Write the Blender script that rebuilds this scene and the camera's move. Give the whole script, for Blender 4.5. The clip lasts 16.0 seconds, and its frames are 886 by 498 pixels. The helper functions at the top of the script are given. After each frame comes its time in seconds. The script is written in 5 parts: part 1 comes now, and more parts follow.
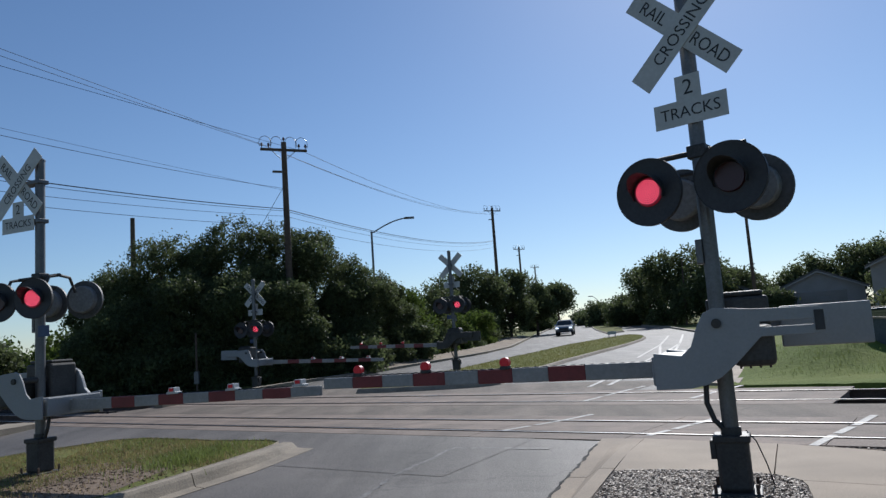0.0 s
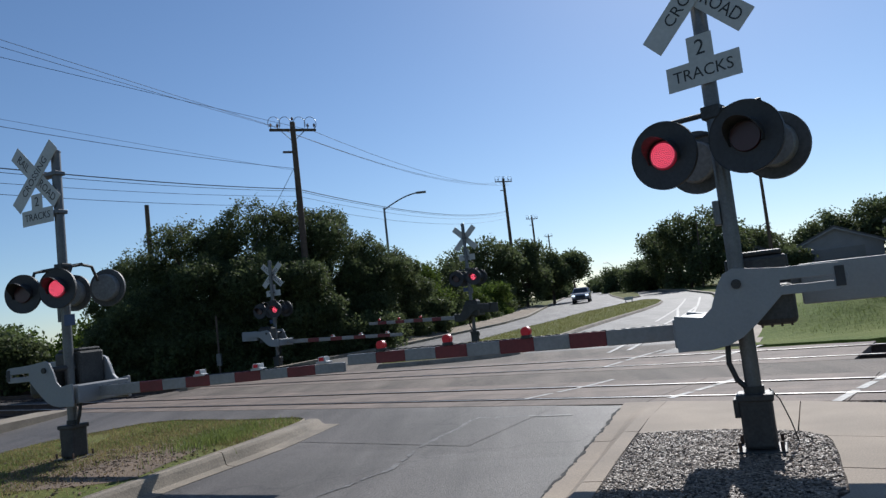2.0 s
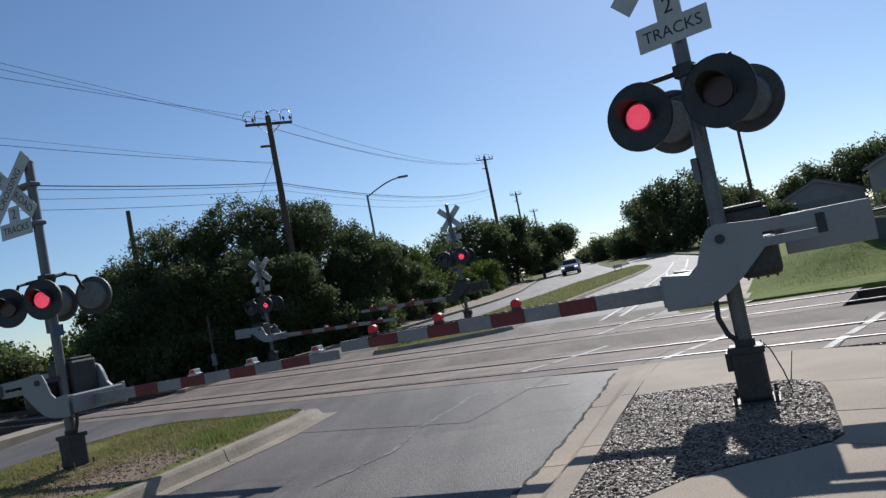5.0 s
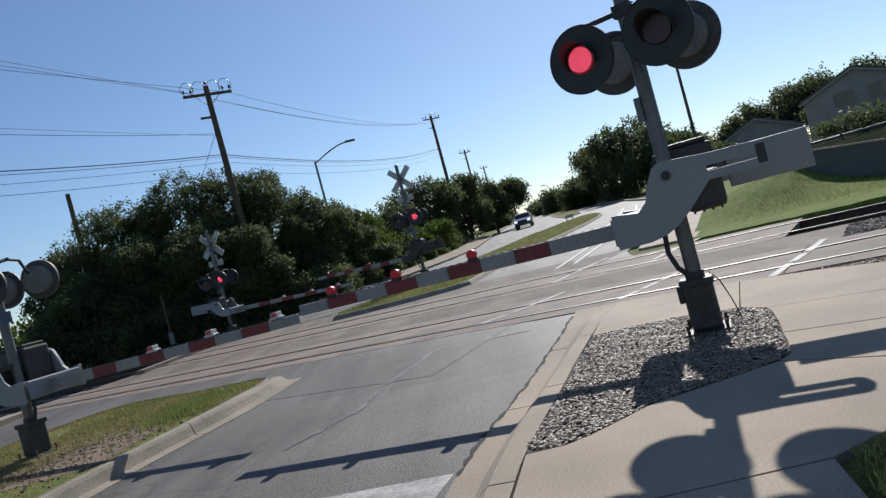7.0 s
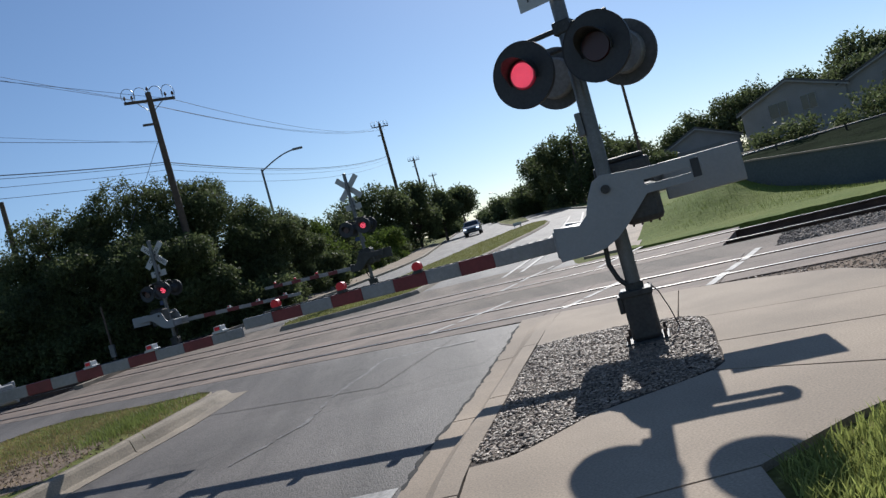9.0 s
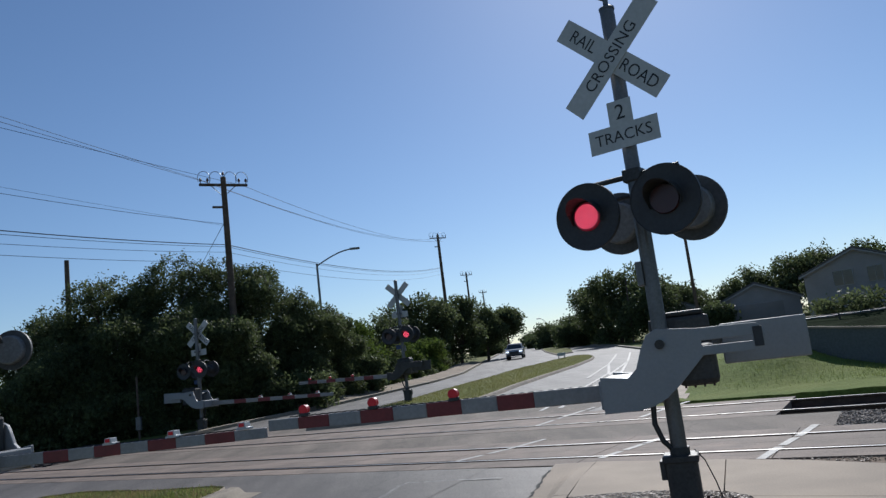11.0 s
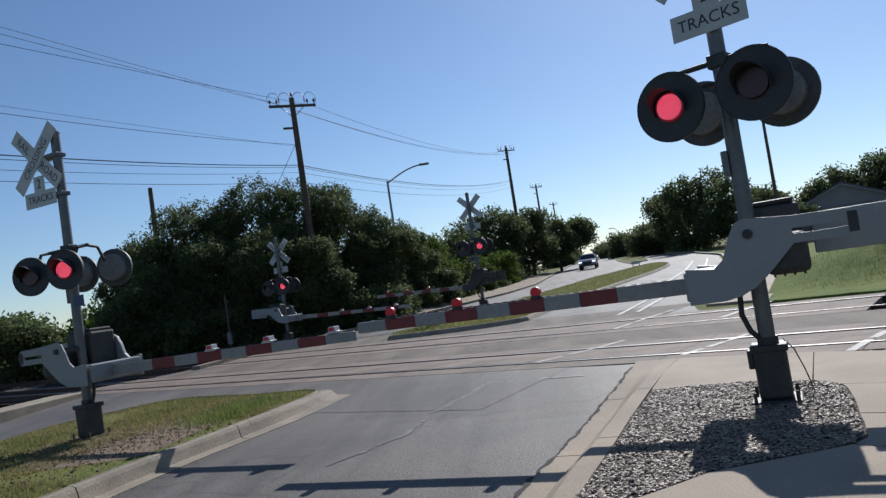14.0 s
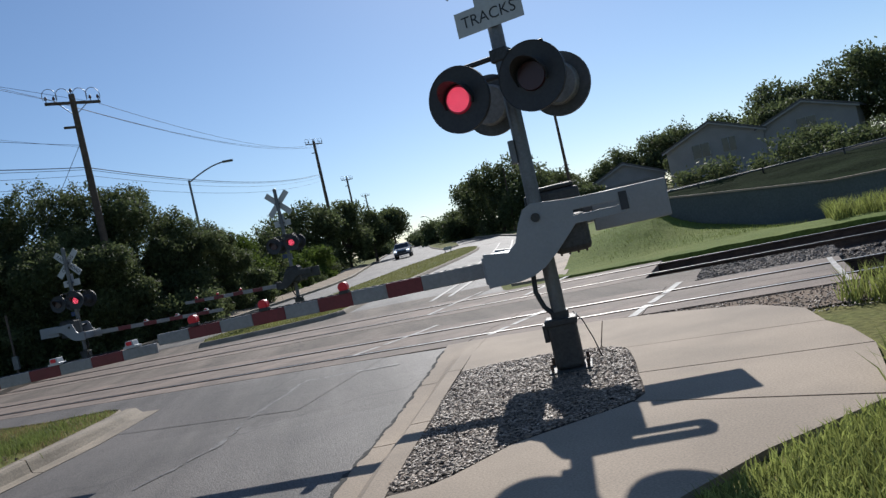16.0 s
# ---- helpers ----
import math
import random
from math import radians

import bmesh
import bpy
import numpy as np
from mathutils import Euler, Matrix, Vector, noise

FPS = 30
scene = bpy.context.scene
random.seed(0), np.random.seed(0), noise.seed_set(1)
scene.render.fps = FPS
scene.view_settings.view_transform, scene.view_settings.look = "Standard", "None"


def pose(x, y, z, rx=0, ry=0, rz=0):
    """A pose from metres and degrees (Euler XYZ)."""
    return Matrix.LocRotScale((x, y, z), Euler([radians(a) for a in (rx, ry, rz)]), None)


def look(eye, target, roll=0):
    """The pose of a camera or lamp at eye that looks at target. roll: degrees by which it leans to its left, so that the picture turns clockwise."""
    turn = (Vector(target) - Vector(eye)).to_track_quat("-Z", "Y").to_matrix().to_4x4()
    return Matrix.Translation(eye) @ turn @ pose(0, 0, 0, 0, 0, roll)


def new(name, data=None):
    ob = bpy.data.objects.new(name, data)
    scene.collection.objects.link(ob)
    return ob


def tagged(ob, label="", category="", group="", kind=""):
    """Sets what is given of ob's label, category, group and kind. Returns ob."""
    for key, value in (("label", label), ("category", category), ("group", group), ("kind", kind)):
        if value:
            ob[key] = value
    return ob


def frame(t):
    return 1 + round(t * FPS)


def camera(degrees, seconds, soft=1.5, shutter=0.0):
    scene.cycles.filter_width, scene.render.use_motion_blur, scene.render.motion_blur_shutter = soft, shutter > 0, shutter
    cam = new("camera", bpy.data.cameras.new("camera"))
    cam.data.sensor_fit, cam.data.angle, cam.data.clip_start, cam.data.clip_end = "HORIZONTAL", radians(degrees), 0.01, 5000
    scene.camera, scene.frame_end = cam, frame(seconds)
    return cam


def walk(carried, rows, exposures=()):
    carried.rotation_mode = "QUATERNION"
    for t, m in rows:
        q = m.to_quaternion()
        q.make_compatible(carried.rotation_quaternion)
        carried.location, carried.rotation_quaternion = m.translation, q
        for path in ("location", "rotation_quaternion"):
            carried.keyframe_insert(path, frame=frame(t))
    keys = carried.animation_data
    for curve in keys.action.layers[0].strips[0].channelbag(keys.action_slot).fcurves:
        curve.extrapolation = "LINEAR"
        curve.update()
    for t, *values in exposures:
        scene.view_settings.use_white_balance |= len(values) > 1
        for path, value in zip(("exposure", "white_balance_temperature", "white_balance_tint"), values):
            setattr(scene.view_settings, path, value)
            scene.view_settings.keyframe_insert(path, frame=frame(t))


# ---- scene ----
cam = camera(62.4, 16.0, soft=1.4)
PATH = [
    (0, (0.671, 0.271, 1.469), (0.535, 2.251, 1.716), -4.0),
    (0.5, (0.651, 0.283, 1.488), (0.468, 2.263, 1.709), -3.3),
    (1, (0.624, 0.243, 1.406), (0.411, 2.232, 1.444), -4.9),
    (1.5, (0.635, 0.241, 1.398), (0.446, 2.232, 1.409), -7.2),
    (2, (0.634, 0.231, 1.467), (0.455, 2.215, 1.645), -6.4),
    (2.5, (0.636, 0.289, 1.509), (0.435, 2.257, 1.802), -4.7),
    (3, (0.631, 0.326, 1.504), (0.421, 2.291, 1.815), -3.9),
    (3.5, (0.648, 0.305, 1.478), (0.447, 2.272, 1.782), -4.0),
    (4, (0.645, 0.271, 1.483), (0.467, 2.243, 1.771), -4.7),
    (4.5, (0.634, 0.282, 1.459), (0.468, 2.257, 1.727), -7.0),
    (5, (0.656, 0.25, 1.425), (0.503, 2.24, 1.551), -11.0),
    (5.2, (0.642, 0.264, 1.406), (0.516, 2.259, 1.456), -11.7),
    (7.3, (0.641, 0.235, 1.355), (0.599, 2.234, 1.335), -15.6),
    (7.5, (0.685, 0.259, 1.378), (0.664, 2.259, 1.346), -15.8),
    (8, (0.673, 0.203, 1.383), (0.757, 2.201, 1.344), -15.8),
    (8.2, (0.695, 0.19, 1.385), (0.802, 2.186, 1.34), -16.3),
    (10.3, (0.696, 0.258, 1.444), (0.693, 2.249, 1.633), -9.9),
    (10.5, (0.71, 0.272, 1.467), (0.701, 2.257, 1.71), -8.6),
    (11, (0.718, 0.343, 1.509), (0.733, 2.319, 1.817), -7.0),
    (11.5, (0.716, 0.275, 1.498), (0.711, 2.245, 1.843), -6.1),
    (12, (0.711, 0.382, 1.565), (0.691, 2.341, 1.968), -5.4),
    (12.5, (0.722, 0.399, 1.529), (0.654, 2.354, 1.946), -5.8),
    (13, (0.648, 0.328, 1.493), (0.467, 2.277, 1.901), -5.3),
    (13.5, (0.618, 0.283, 1.436), (0.36, 2.244, 1.736), -5.3),
    (14, (0.604, 0.298, 1.384), (0.4, 2.285, 1.49), -8.6),
    (14.5, (0.674, 0.298, 1.385), (0.66, 2.298, 1.407), -11.8),
    (15, (0.73, 0.384, 1.374), (0.887, 2.378, 1.352), -12.8),
    (15.5, (0.743, 0.333, 1.4), (0.992, 2.317, 1.36), -12.2),
    (16, (0.716, 0.289, 1.386), (0.998, 2.269, 1.378), -12.8),
]
EXPOSURES = [(0, 0.05, 5550, 10), (1, 0.2, 5700, 10), (1.5, 0.25, 5700, 10), (2, 0.15, 5600, 10), (2.5, 0.0, 5500, 10), (4.5, 0.03, 5500, 10), (5.2, 0.2, 5700, 10), (8.2, 0.23, 5750, 10), (10.3, 0.05, 5600, 10), (13.3, -0.05, 5500, 10), (14.2, 0.17, 5650, 10), (16, 0.2, 5750, 10)]
walk(cam, [(t, look(eye, target, roll)) for t, eye, target, roll in PATH], EXPOSURES)


# ---- light ----
SUN_HEADING, SUN_ELEV = 17.2, 35.0
world = bpy.data.worlds.new("sky")
scene.world = world
world.use_nodes = True
wn = world.node_tree
sky = wn.nodes.new("ShaderNodeTexSky")
sky.sky_type = "NISHITA"
sky.sun_disc = False
sky.sun_elevation = radians(SUN_ELEV)
sky.sun_rotation = radians(SUN_HEADING)
sky.altitude = 200
sky.air_density, sky.dust_density, sky.ozone_density = 1.0, 0.25, 2.2
wn.nodes["Background"].inputs[1].default_value = 0.077
wn.links.new(sky.outputs[0], wn.nodes["Background"].inputs[0])
sun = new("sun", bpy.data.lights.new("sun", "SUN"))
sun.data.energy, sun.data.angle, sun.data.color = 5.0, radians(0.53), (1.0, 0.90, 0.76)
_d = Vector((math.sin(radians(SUN_HEADING)) * math.cos(radians(SUN_ELEV)), math.cos(radians(SUN_HEADING)) * math.cos(radians(SUN_ELEV)), math.sin(radians(SUN_ELEV))))
sun.rotation_euler = _d.to_track_quat("Z", "Y").to_euler()


# ---- materials ----
def material(name, base, rough=0.7, metal=0.0, var=0.25, scale=3.0, fine=40.0, bump=0.2, second=None, emit=0.0, random=0.0, trans=0.0, spec=0.5, bumpd=0.01):
    """A principled surface whose colour varies at two scales, with fine relief."""
    m = bpy.data.materials.new(name)
    m.use_nodes = True
    nt = m.node_tree
    N, L = nt.nodes, nt.links
    bs = N["Principled BSDF"]
    bs.inputs["Roughness"].default_value = rough
    bs.inputs["Metallic"].default_value = metal
    bs.inputs["Specular IOR Level"].default_value = spec
    tc = N.new("ShaderNodeTexCoord")
    geo = N.new("ShaderNodeNewGeometry")
    n1 = N.new("ShaderNodeTexNoise"); n1.inputs["Scale"].default_value = scale; n1.inputs["Detail"].default_value = 5
    n2 = N.new("ShaderNodeTexNoise"); n2.inputs["Scale"].default_value = fine; n2.inputs["Detail"].default_value = 3
    L.new(geo.outputs["Position"], n1.inputs["Vector"]); L.new(geo.outputs["Position"], n2.inputs["Vector"])
    second = second or tuple(c * (1 - var) for c in base)
    r1 = N.new("ShaderNodeValToRGB")
    r1.color_ramp.elements[0].position, r1.color_ramp.elements[1].position = 0.35, 0.65
    r1.color_ramp.elements[0].color, r1.color_ramp.elements[1].color = (*second, 1), (*base, 1)
    L.new(n1.outputs["Fac"], r1.inputs["Fac"])
    mul = N.new("ShaderNodeMix"); mul.data_type = "RGBA"; mul.blend_type = "MULTIPLY"; mul.inputs[0].default_value = 1.0
    r2 = N.new("ShaderNodeValToRGB")
    r2.color_ramp.elements[0].position, r2.color_ramp.elements[1].position = 0.3, 0.7
    k = 1 - var
    r2.color_ramp.elements[0].color, r2.color_ramp.elements[1].color = (k, k, k, 1), (1 + var * 0.3,) * 3 + (1,)
    L.new(n2.outputs["Fac"], r2.inputs["Fac"])
    L.new(r1.outputs[0], mul.inputs[6]); L.new(r2.outputs[0], mul.inputs[7])
    out = mul.outputs[2]
    if random:
        oi = N.new("ShaderNodeObjectInfo")
        rr = N.new("ShaderNodeMapRange")
        rr.inputs[3].default_value, rr.inputs[4].default_value = 1 - random, 1 + random
        add = N.new("ShaderNodeMath"); add.operation = "ADD"
        fr = N.new("ShaderNodeMath"); fr.operation = "FRACT"
        L.new(oi.outputs["Random"], add.inputs[0]); L.new(geo.outputs["Random Per Island"], add.inputs[1])
        L.new(add.outputs[0], fr.inputs[0]); L.new(fr.outputs[0], rr.inputs[0])
        vm = N.new("ShaderNodeVectorMath"); vm.operation = "SCALE"
        L.new(out, vm.inputs[0]); L.new(rr.outputs[0], vm.inputs["Scale"])
        out = vm.outputs[0]
    L.new(out, bs.inputs["Base Color"])
    if bump:
        b = N.new("ShaderNodeBump"); b.inputs["Strength"].default_value = bump; b.inputs["Distance"].default_value = bumpd
        L.new(n2.outputs["Fac"], b.inputs["Height"]); L.new(b.outputs[0], bs.inputs["Normal"])
    if emit:
        bs.inputs["Emission Color"].default_value = (*base, 1)
        bs.inputs["Emission Strength"].default_value = emit
    if trans:
        tr = N.new("ShaderNodeBsdfTranslucent")
        L.new(out, tr.inputs[0])
        mx = N.new("ShaderNodeMixShader"); mx.inputs[0].default_value = trans
        L.new(bs.outputs[0], mx.inputs[1]); L.new(tr.outputs[0], mx.inputs[2])
        L.new(mx.outputs[0], N["Material Output"].inputs[0])
    return m


def asphalt(name, base, rough, crack):
    """Worn asphalt: stone speckle, broad stains, wheel streaks and thin dark cracks."""
    m = material(name, base, rough, var=0.28, scale=0.55, fine=55, bump=0.0, spec=0.26)
    N, L = m.node_tree.nodes, m.node_tree.links
    bs = N["Principled BSDF"]
    src = bs.inputs["Base Color"].links[0].from_socket
    geo = N.new("ShaderNodeNewGeometry")
    wob = N.new("ShaderNodeTexNoise"); wob.inputs["Scale"].default_value = 1.7; wob.inputs["Detail"].default_value = 6
    L.new(geo.outputs["Position"], wob.inputs["Vector"])
    mixv = N.new("ShaderNodeMix"); mixv.data_type = "RGBA"; mixv.inputs[0].default_value = 0.45
    L.new(geo.outputs["Position"], mixv.inputs[6]); L.new(wob.outputs["Color"], mixv.inputs[7])
    vor = N.new("ShaderNodeTexVoronoi"); vor.feature = "DISTANCE_TO_EDGE"; vor.inputs["Scale"].default_value = crack
    L.new(mixv.outputs[2], vor.inputs["Vector"])
    line = N.new("ShaderNodeMapRange"); line.inputs[1].default_value, line.inputs[2].default_value = 0.0, 0.009
    line.inputs[3].default_value, line.inputs[4].default_value = 0.72, 1.0
    L.new(vor.outputs["Distance"], line.inputs[0])
    spk = N.new("ShaderNodeTexVoronoi"); spk.inputs["Scale"].default_value = 75
    L.new(geo.outputs["Position"], spk.inputs["Vector"])
    bright = N.new("ShaderNodeMapRange"); bright.inputs[3].default_value, bright.inputs[4].default_value = 1.9, 0.4
    L.new(spk.outputs["Distance"], bright.inputs[0])
    mp = N.new("ShaderNodeMapping"); mp.inputs["Scale"].default_value = (1.1, 0.10, 1.0); mp.inputs["Rotation"].default_value = (0, 0, radians(12))
    L.new(geo.outputs["Position"], mp.inputs[0])
    stk = N.new("ShaderNodeTexNoise"); stk.inputs["Scale"].default_value = 1.4; stk.inputs["Detail"].default_value = 4
    L.new(mp.outputs[0], stk.inputs["Vector"])
    lane = N.new("ShaderNodeMapRange"); lane.inputs[1].default_value, lane.inputs[2].default_value = 0.3, 0.7
    lane.inputs[3].default_value, lane.inputs[4].default_value = 0.68, 1.26
    L.new(stk.outputs["Fac"], lane.inputs[0])
    a = N.new("ShaderNodeMath"); a.operation = "MULTIPLY"
    c = N.new("ShaderNodeMath"); c.operation = "MULTIPLY"
    L.new(line.outputs[0], a.inputs[0]); L.new(bright.outputs[0], a.inputs[1])
    L.new(a.outputs[0], c.inputs[0]); L.new(lane.outputs[0], c.inputs[1])
    vm = N.new("ShaderNodeVectorMath"); vm.operation = "SCALE"
    L.new(src, vm.inputs[0]); L.new(c.outputs[0], vm.inputs["Scale"])
    L.new(vm.outputs[0], bs.inputs["Base Color"])
    bp = N.new("ShaderNodeBump"); bp.inputs["Strength"].default_value = 0.4; bp.inputs["Distance"].default_value = 0.004
    L.new(a.outputs[0], bp.inputs["Height"]); L.new(bp.outputs[0], bs.inputs["Normal"])
    return m


ASPHALT = asphalt("asphalt", (0.118, 0.106, 0.095), 0.66, 0.35)
ASPHALT_FAR = asphalt("asphalt worn", (0.115, 0.108, 0.102), 0.72, 0.2)
ASPHALT_DUSTY = asphalt("dusty asphalt", (0.15, 0.122, 0.098), 0.85, 0.3)
SEALER = material("pale seam filler", (0.165, 0.155, 0.145), 0.65, var=0.6, scale=9, fine=45)
CRACK = material("dark crack", (0.03, 0.028, 0.025), 0.95, var=0.3, scale=6, fine=40)
CONCRETE = material("concrete", (0.36, 0.286, 0.207), 0.85, var=0.28, scale=0.9, fine=70, bump=0.25, random=0.06)
KERB = material("kerb concrete", (0.31, 0.258, 0.19), 0.85, var=0.32, scale=2.5, fine=50, bump=0.4, random=0.1)
PANEL = material("crossing panel concrete", (0.215, 0.158, 0.12), 0.85, var=0.42, scale=1.5, fine=45, bump=0.35, random=0.15)
PAINT = material("road paint", (0.38, 0.365, 0.34), 0.7, var=0.4, scale=5, fine=35, bump=0.2)
STEEL_TOP = material("polished rail steel", (0.27, 0.255, 0.24), 0.36, 1.0, var=0.15, scale=4, fine=30, bump=0.05)
RUST = material("rusty rail steel", (0.10, 0.06, 0.04), 0.85, var=0.4, scale=6, fine=60)
PALEDIRT = material("pale dirt", (0.30, 0.235, 0.165), 0.95, var=0.35, scale=0.8, fine=12, bump=0.6, bumpd=0.03)
DIRT = material("soil", (0.20, 0.14, 0.09), 0.95, var=0.35, scale=1.2, fine=25, bump=0.6, bumpd=0.03)
GRASS = material("turf", (0.115, 0.14, 0.035), 0.95, var=0.4, scale=0.45, fine=18, bump=0.8, second=(0.17, 0.16, 0.05), spec=0.1, bumpd=0.03)
LAWN = material("lawn", (0.12, 0.165, 0.034), 0.95, var=0.3, scale=0.5, fine=14, bump=0.7, second=(0.15, 0.18, 0.04), spec=0.1, bumpd=0.03)
# near-black green: tree shade is put into the colour of these weeds
GRASS_SHADED = material("weeds with shade in the colour", (0.022, 0.034, 0.016), 1.0, var=0.4, scale=0.6, fine=10, bump=1.0, bumpd=0.06, spec=0.01)
BARKLITTER = material("bark litter", (0.20, 0.13, 0.08), 0.9, var=0.4, scale=5, fine=40, random=0.4)
BLADE = material("grass blade", (0.22, 0.265, 0.072), 0.6, var=0.3, scale=0.8, fine=9, bump=0, random=0.35, trans=0.4, spec=0.3)
BLADE_SUN = material("long sunlit grass blade", (0.30, 0.335, 0.095), 0.6, var=0.3, scale=1.5, fine=9, bump=0, random=0.4, trans=0.5, spec=0.3)
BLADE_MIX = material("half dry grass blade", (0.27, 0.27, 0.085), 0.65, var=0.3, scale=0.8, fine=9, bump=0, random=0.35, trans=0.4, spec=0.3)
BLADE_DRY = material("dry grass blade", (0.34, 0.27, 0.12), 0.7, var=0.3, scale=0.8, fine=9, bump=0, random=0.35, trans=0.35, spec=0.3)
BALLAST = material("ballast", (0.12, 0.105, 0.095), 0.9, var=0.5, scale=9, fine=35, bump=1.0, bumpd=0.04)
BALLAST_STONE = material("ballast stone", (0.27, 0.22, 0.175), 0.8, var=0.4, scale=6, fine=60, bump=0.3, random=0.5)
STONE = material("grey stone", (0.32, 0.24, 0.17), 0.55, var=0.35, scale=6, fine=60, bump=0.3, random=0.55, spec=0.35)
MULCH = material("dark soil under the stones", (0.085, 0.062, 0.045), 0.95, var=0.4, scale=4, fine=40, bump=0.6, bumpd=0.02)
TIE = material("creosoted wood", (0.07, 0.05, 0.04), 0.85, var=0.4, scale=5, fine=60, random=0.3)
GALV = material("weathered aluminium", (0.15, 0.154, 0.16), 0.45, 0.6, var=0.2, scale=4, fine=50, bump=0.1)
CAST = material("grey painted casting", (0.26, 0.268, 0.276), 0.55, 0.2, var=0.07, scale=2.5, fine=40, bump=0.04)
DARKIRON = material("dark iron", (0.06, 0.058, 0.055), 0.6, 0.3, var=0.3, scale=5, fine=40, bump=0.2)
BLACK = material("matt black paint", (0.035, 0.036, 0.04), 0.6, var=0.25, scale=4, fine=40, bump=0.08)
GREYDISC = material("weathered grey disc", (0.085, 0.088, 0.092), 0.6, var=0.3, scale=5, fine=30, bump=0.1)
PALEDISC = material("pale weathered lamp back", (0.20, 0.205, 0.21), 0.6, var=0.25, scale=5, fine=30, bump=0.1)
SIGN = material("white sign sheeting", (0.46, 0.47, 0.46), 0.45, var=0.1, scale=3, fine=30, bump=0.03)
PLATE_BLUE = material("blue plate", (0.03, 0.06, 0.16), 0.5, var=0.1)
SIGNBACK = material("bare sign aluminium", (0.45, 0.46, 0.47), 0.4, 0.7, var=0.15, scale=4, fine=40)
LETTER = material("black lettering", (0.02, 0.02, 0.02), 0.5, var=0.1)
ARMWHITE = material("white arm sheeting", (0.27, 0.265, 0.255), 0.5, var=0.15, scale=4, fine=30, bump=0.05)
ARMRED = material("red arm sheeting", (0.17, 0.02, 0.022), 0.5, var=0.2, scale=4, fine=30, bump=0.05)
REDLIT = material("lit red lens", (1.0, 0.10, 0.16), 0.3, var=0.0, bump=0, emit=2.0)
REDDIM = material("lit red arm lens", (0.26, 0.004, 0.010), 0.45, var=0.0, bump=0, emit=0.2)
REDGLOW = material("glowing red lens", (0.30, 0.012, 0.03), 0.3, var=0.0, bump=0, emit=0.22)
REDOFF = material("dark red lens", (0.04, 0.006, 0.008), 0.35, var=0.1, bump=0)
CABLE = material("black rubber", (0.015, 0.015, 0.016), 0.5, var=0.1)
RUBBER = material("dark rubber filler", (0.018, 0.016, 0.015), 0.8, var=0.3, scale=3, fine=30, bump=0.3)
WOODPOLE = material("weathered pole wood", (0.13, 0.095, 0.07), 0.9, var=0.35, scale=3, fine=30, bump=0.5)
PORCELAIN = material("brown porcelain", (0.10, 0.06, 0.05), 0.2, var=0.1)
WIRE = material("aluminium wire", (0.10, 0.10, 0.11), 0.4, 0.5, var=0.1)
BARK = material("bark", (0.10, 0.075, 0.055), 0.95, var=0.4, scale=4, fine=25, bump=0.8, bumpd=0.03)
LEAF = material("oak leaf", (0.12, 0.148, 0.062), 0.6, var=0.3, scale=0.5, fine=6, bump=0, random=0.3, trans=0.5, spec=0.22)
LEAF_LIGHT = material("bright leaf", (0.12, 0.17, 0.035), 0.75, var=0.3, scale=0.5, fine=6, bump=0, random=0.35, trans=0.45, spec=0.12)
WALLGREY = material("grey precast wall", (0.12, 0.13, 0.125), 0.85, var=0.2, scale=0.8, fine=20, bump=0.3)
SIDING = material("house siding", (0.27, 0.265, 0.26), 0.8, var=0.12, scale=0.8, fine=20, bump=0.2)
SHINGLE = material("roof shingle", (0.13, 0.125, 0.12), 0.9, var=0.3, scale=1.2, fine=14, bump=0.5)
GARAGE = material("garage door paint", (0.22, 0.21, 0.20), 0.6, var=0.1, scale=1, fine=20)
GLASS = material("window glass", (0.03, 0.035, 0.04), 0.06, var=0.1, bump=0)
TRIM = material("white trim", (0.26, 0.26, 0.255), 0.6, var=0.1)
CARPAINT = material("silver car paint", (0.42, 0.43, 0.45), 0.25, 0.5, var=0.05, bump=0)
TYRE = material("tyre rubber", (0.02, 0.02, 0.02), 0.8, var=0.2)
HEADLAMP = material("headlamp glass", (0.8, 0.85, 0.9), 0.1, var=0.0, bump=0, emit=1.5)


# ---- mesh helpers ----
def mesh_object(name, bm, mats, parent=None, smooth=False):
    me = bpy.data.meshes.new(name)
    bm.to_mesh(me)
    bm.free()
    for m in (mats if isinstance(mats, (list, tuple)) else [mats]):
        me.materials.append(m)
    if smooth:
        me.shade_smooth()
    ob = new(name, me)
    if parent:
        ob.parent = parent
    return ob


def part(name, bm, mat, parent, label="", smooth=False):
    ob = mesh_object(name, bm, mat, parent, smooth)
    return tagged(ob, label)


def thing(name, m, label, category, group="", kind=""):
    e = new(name)
    e.empty_display_size = 0.3
    e.matrix_world = m
    return tagged(e, label, category, group, kind)


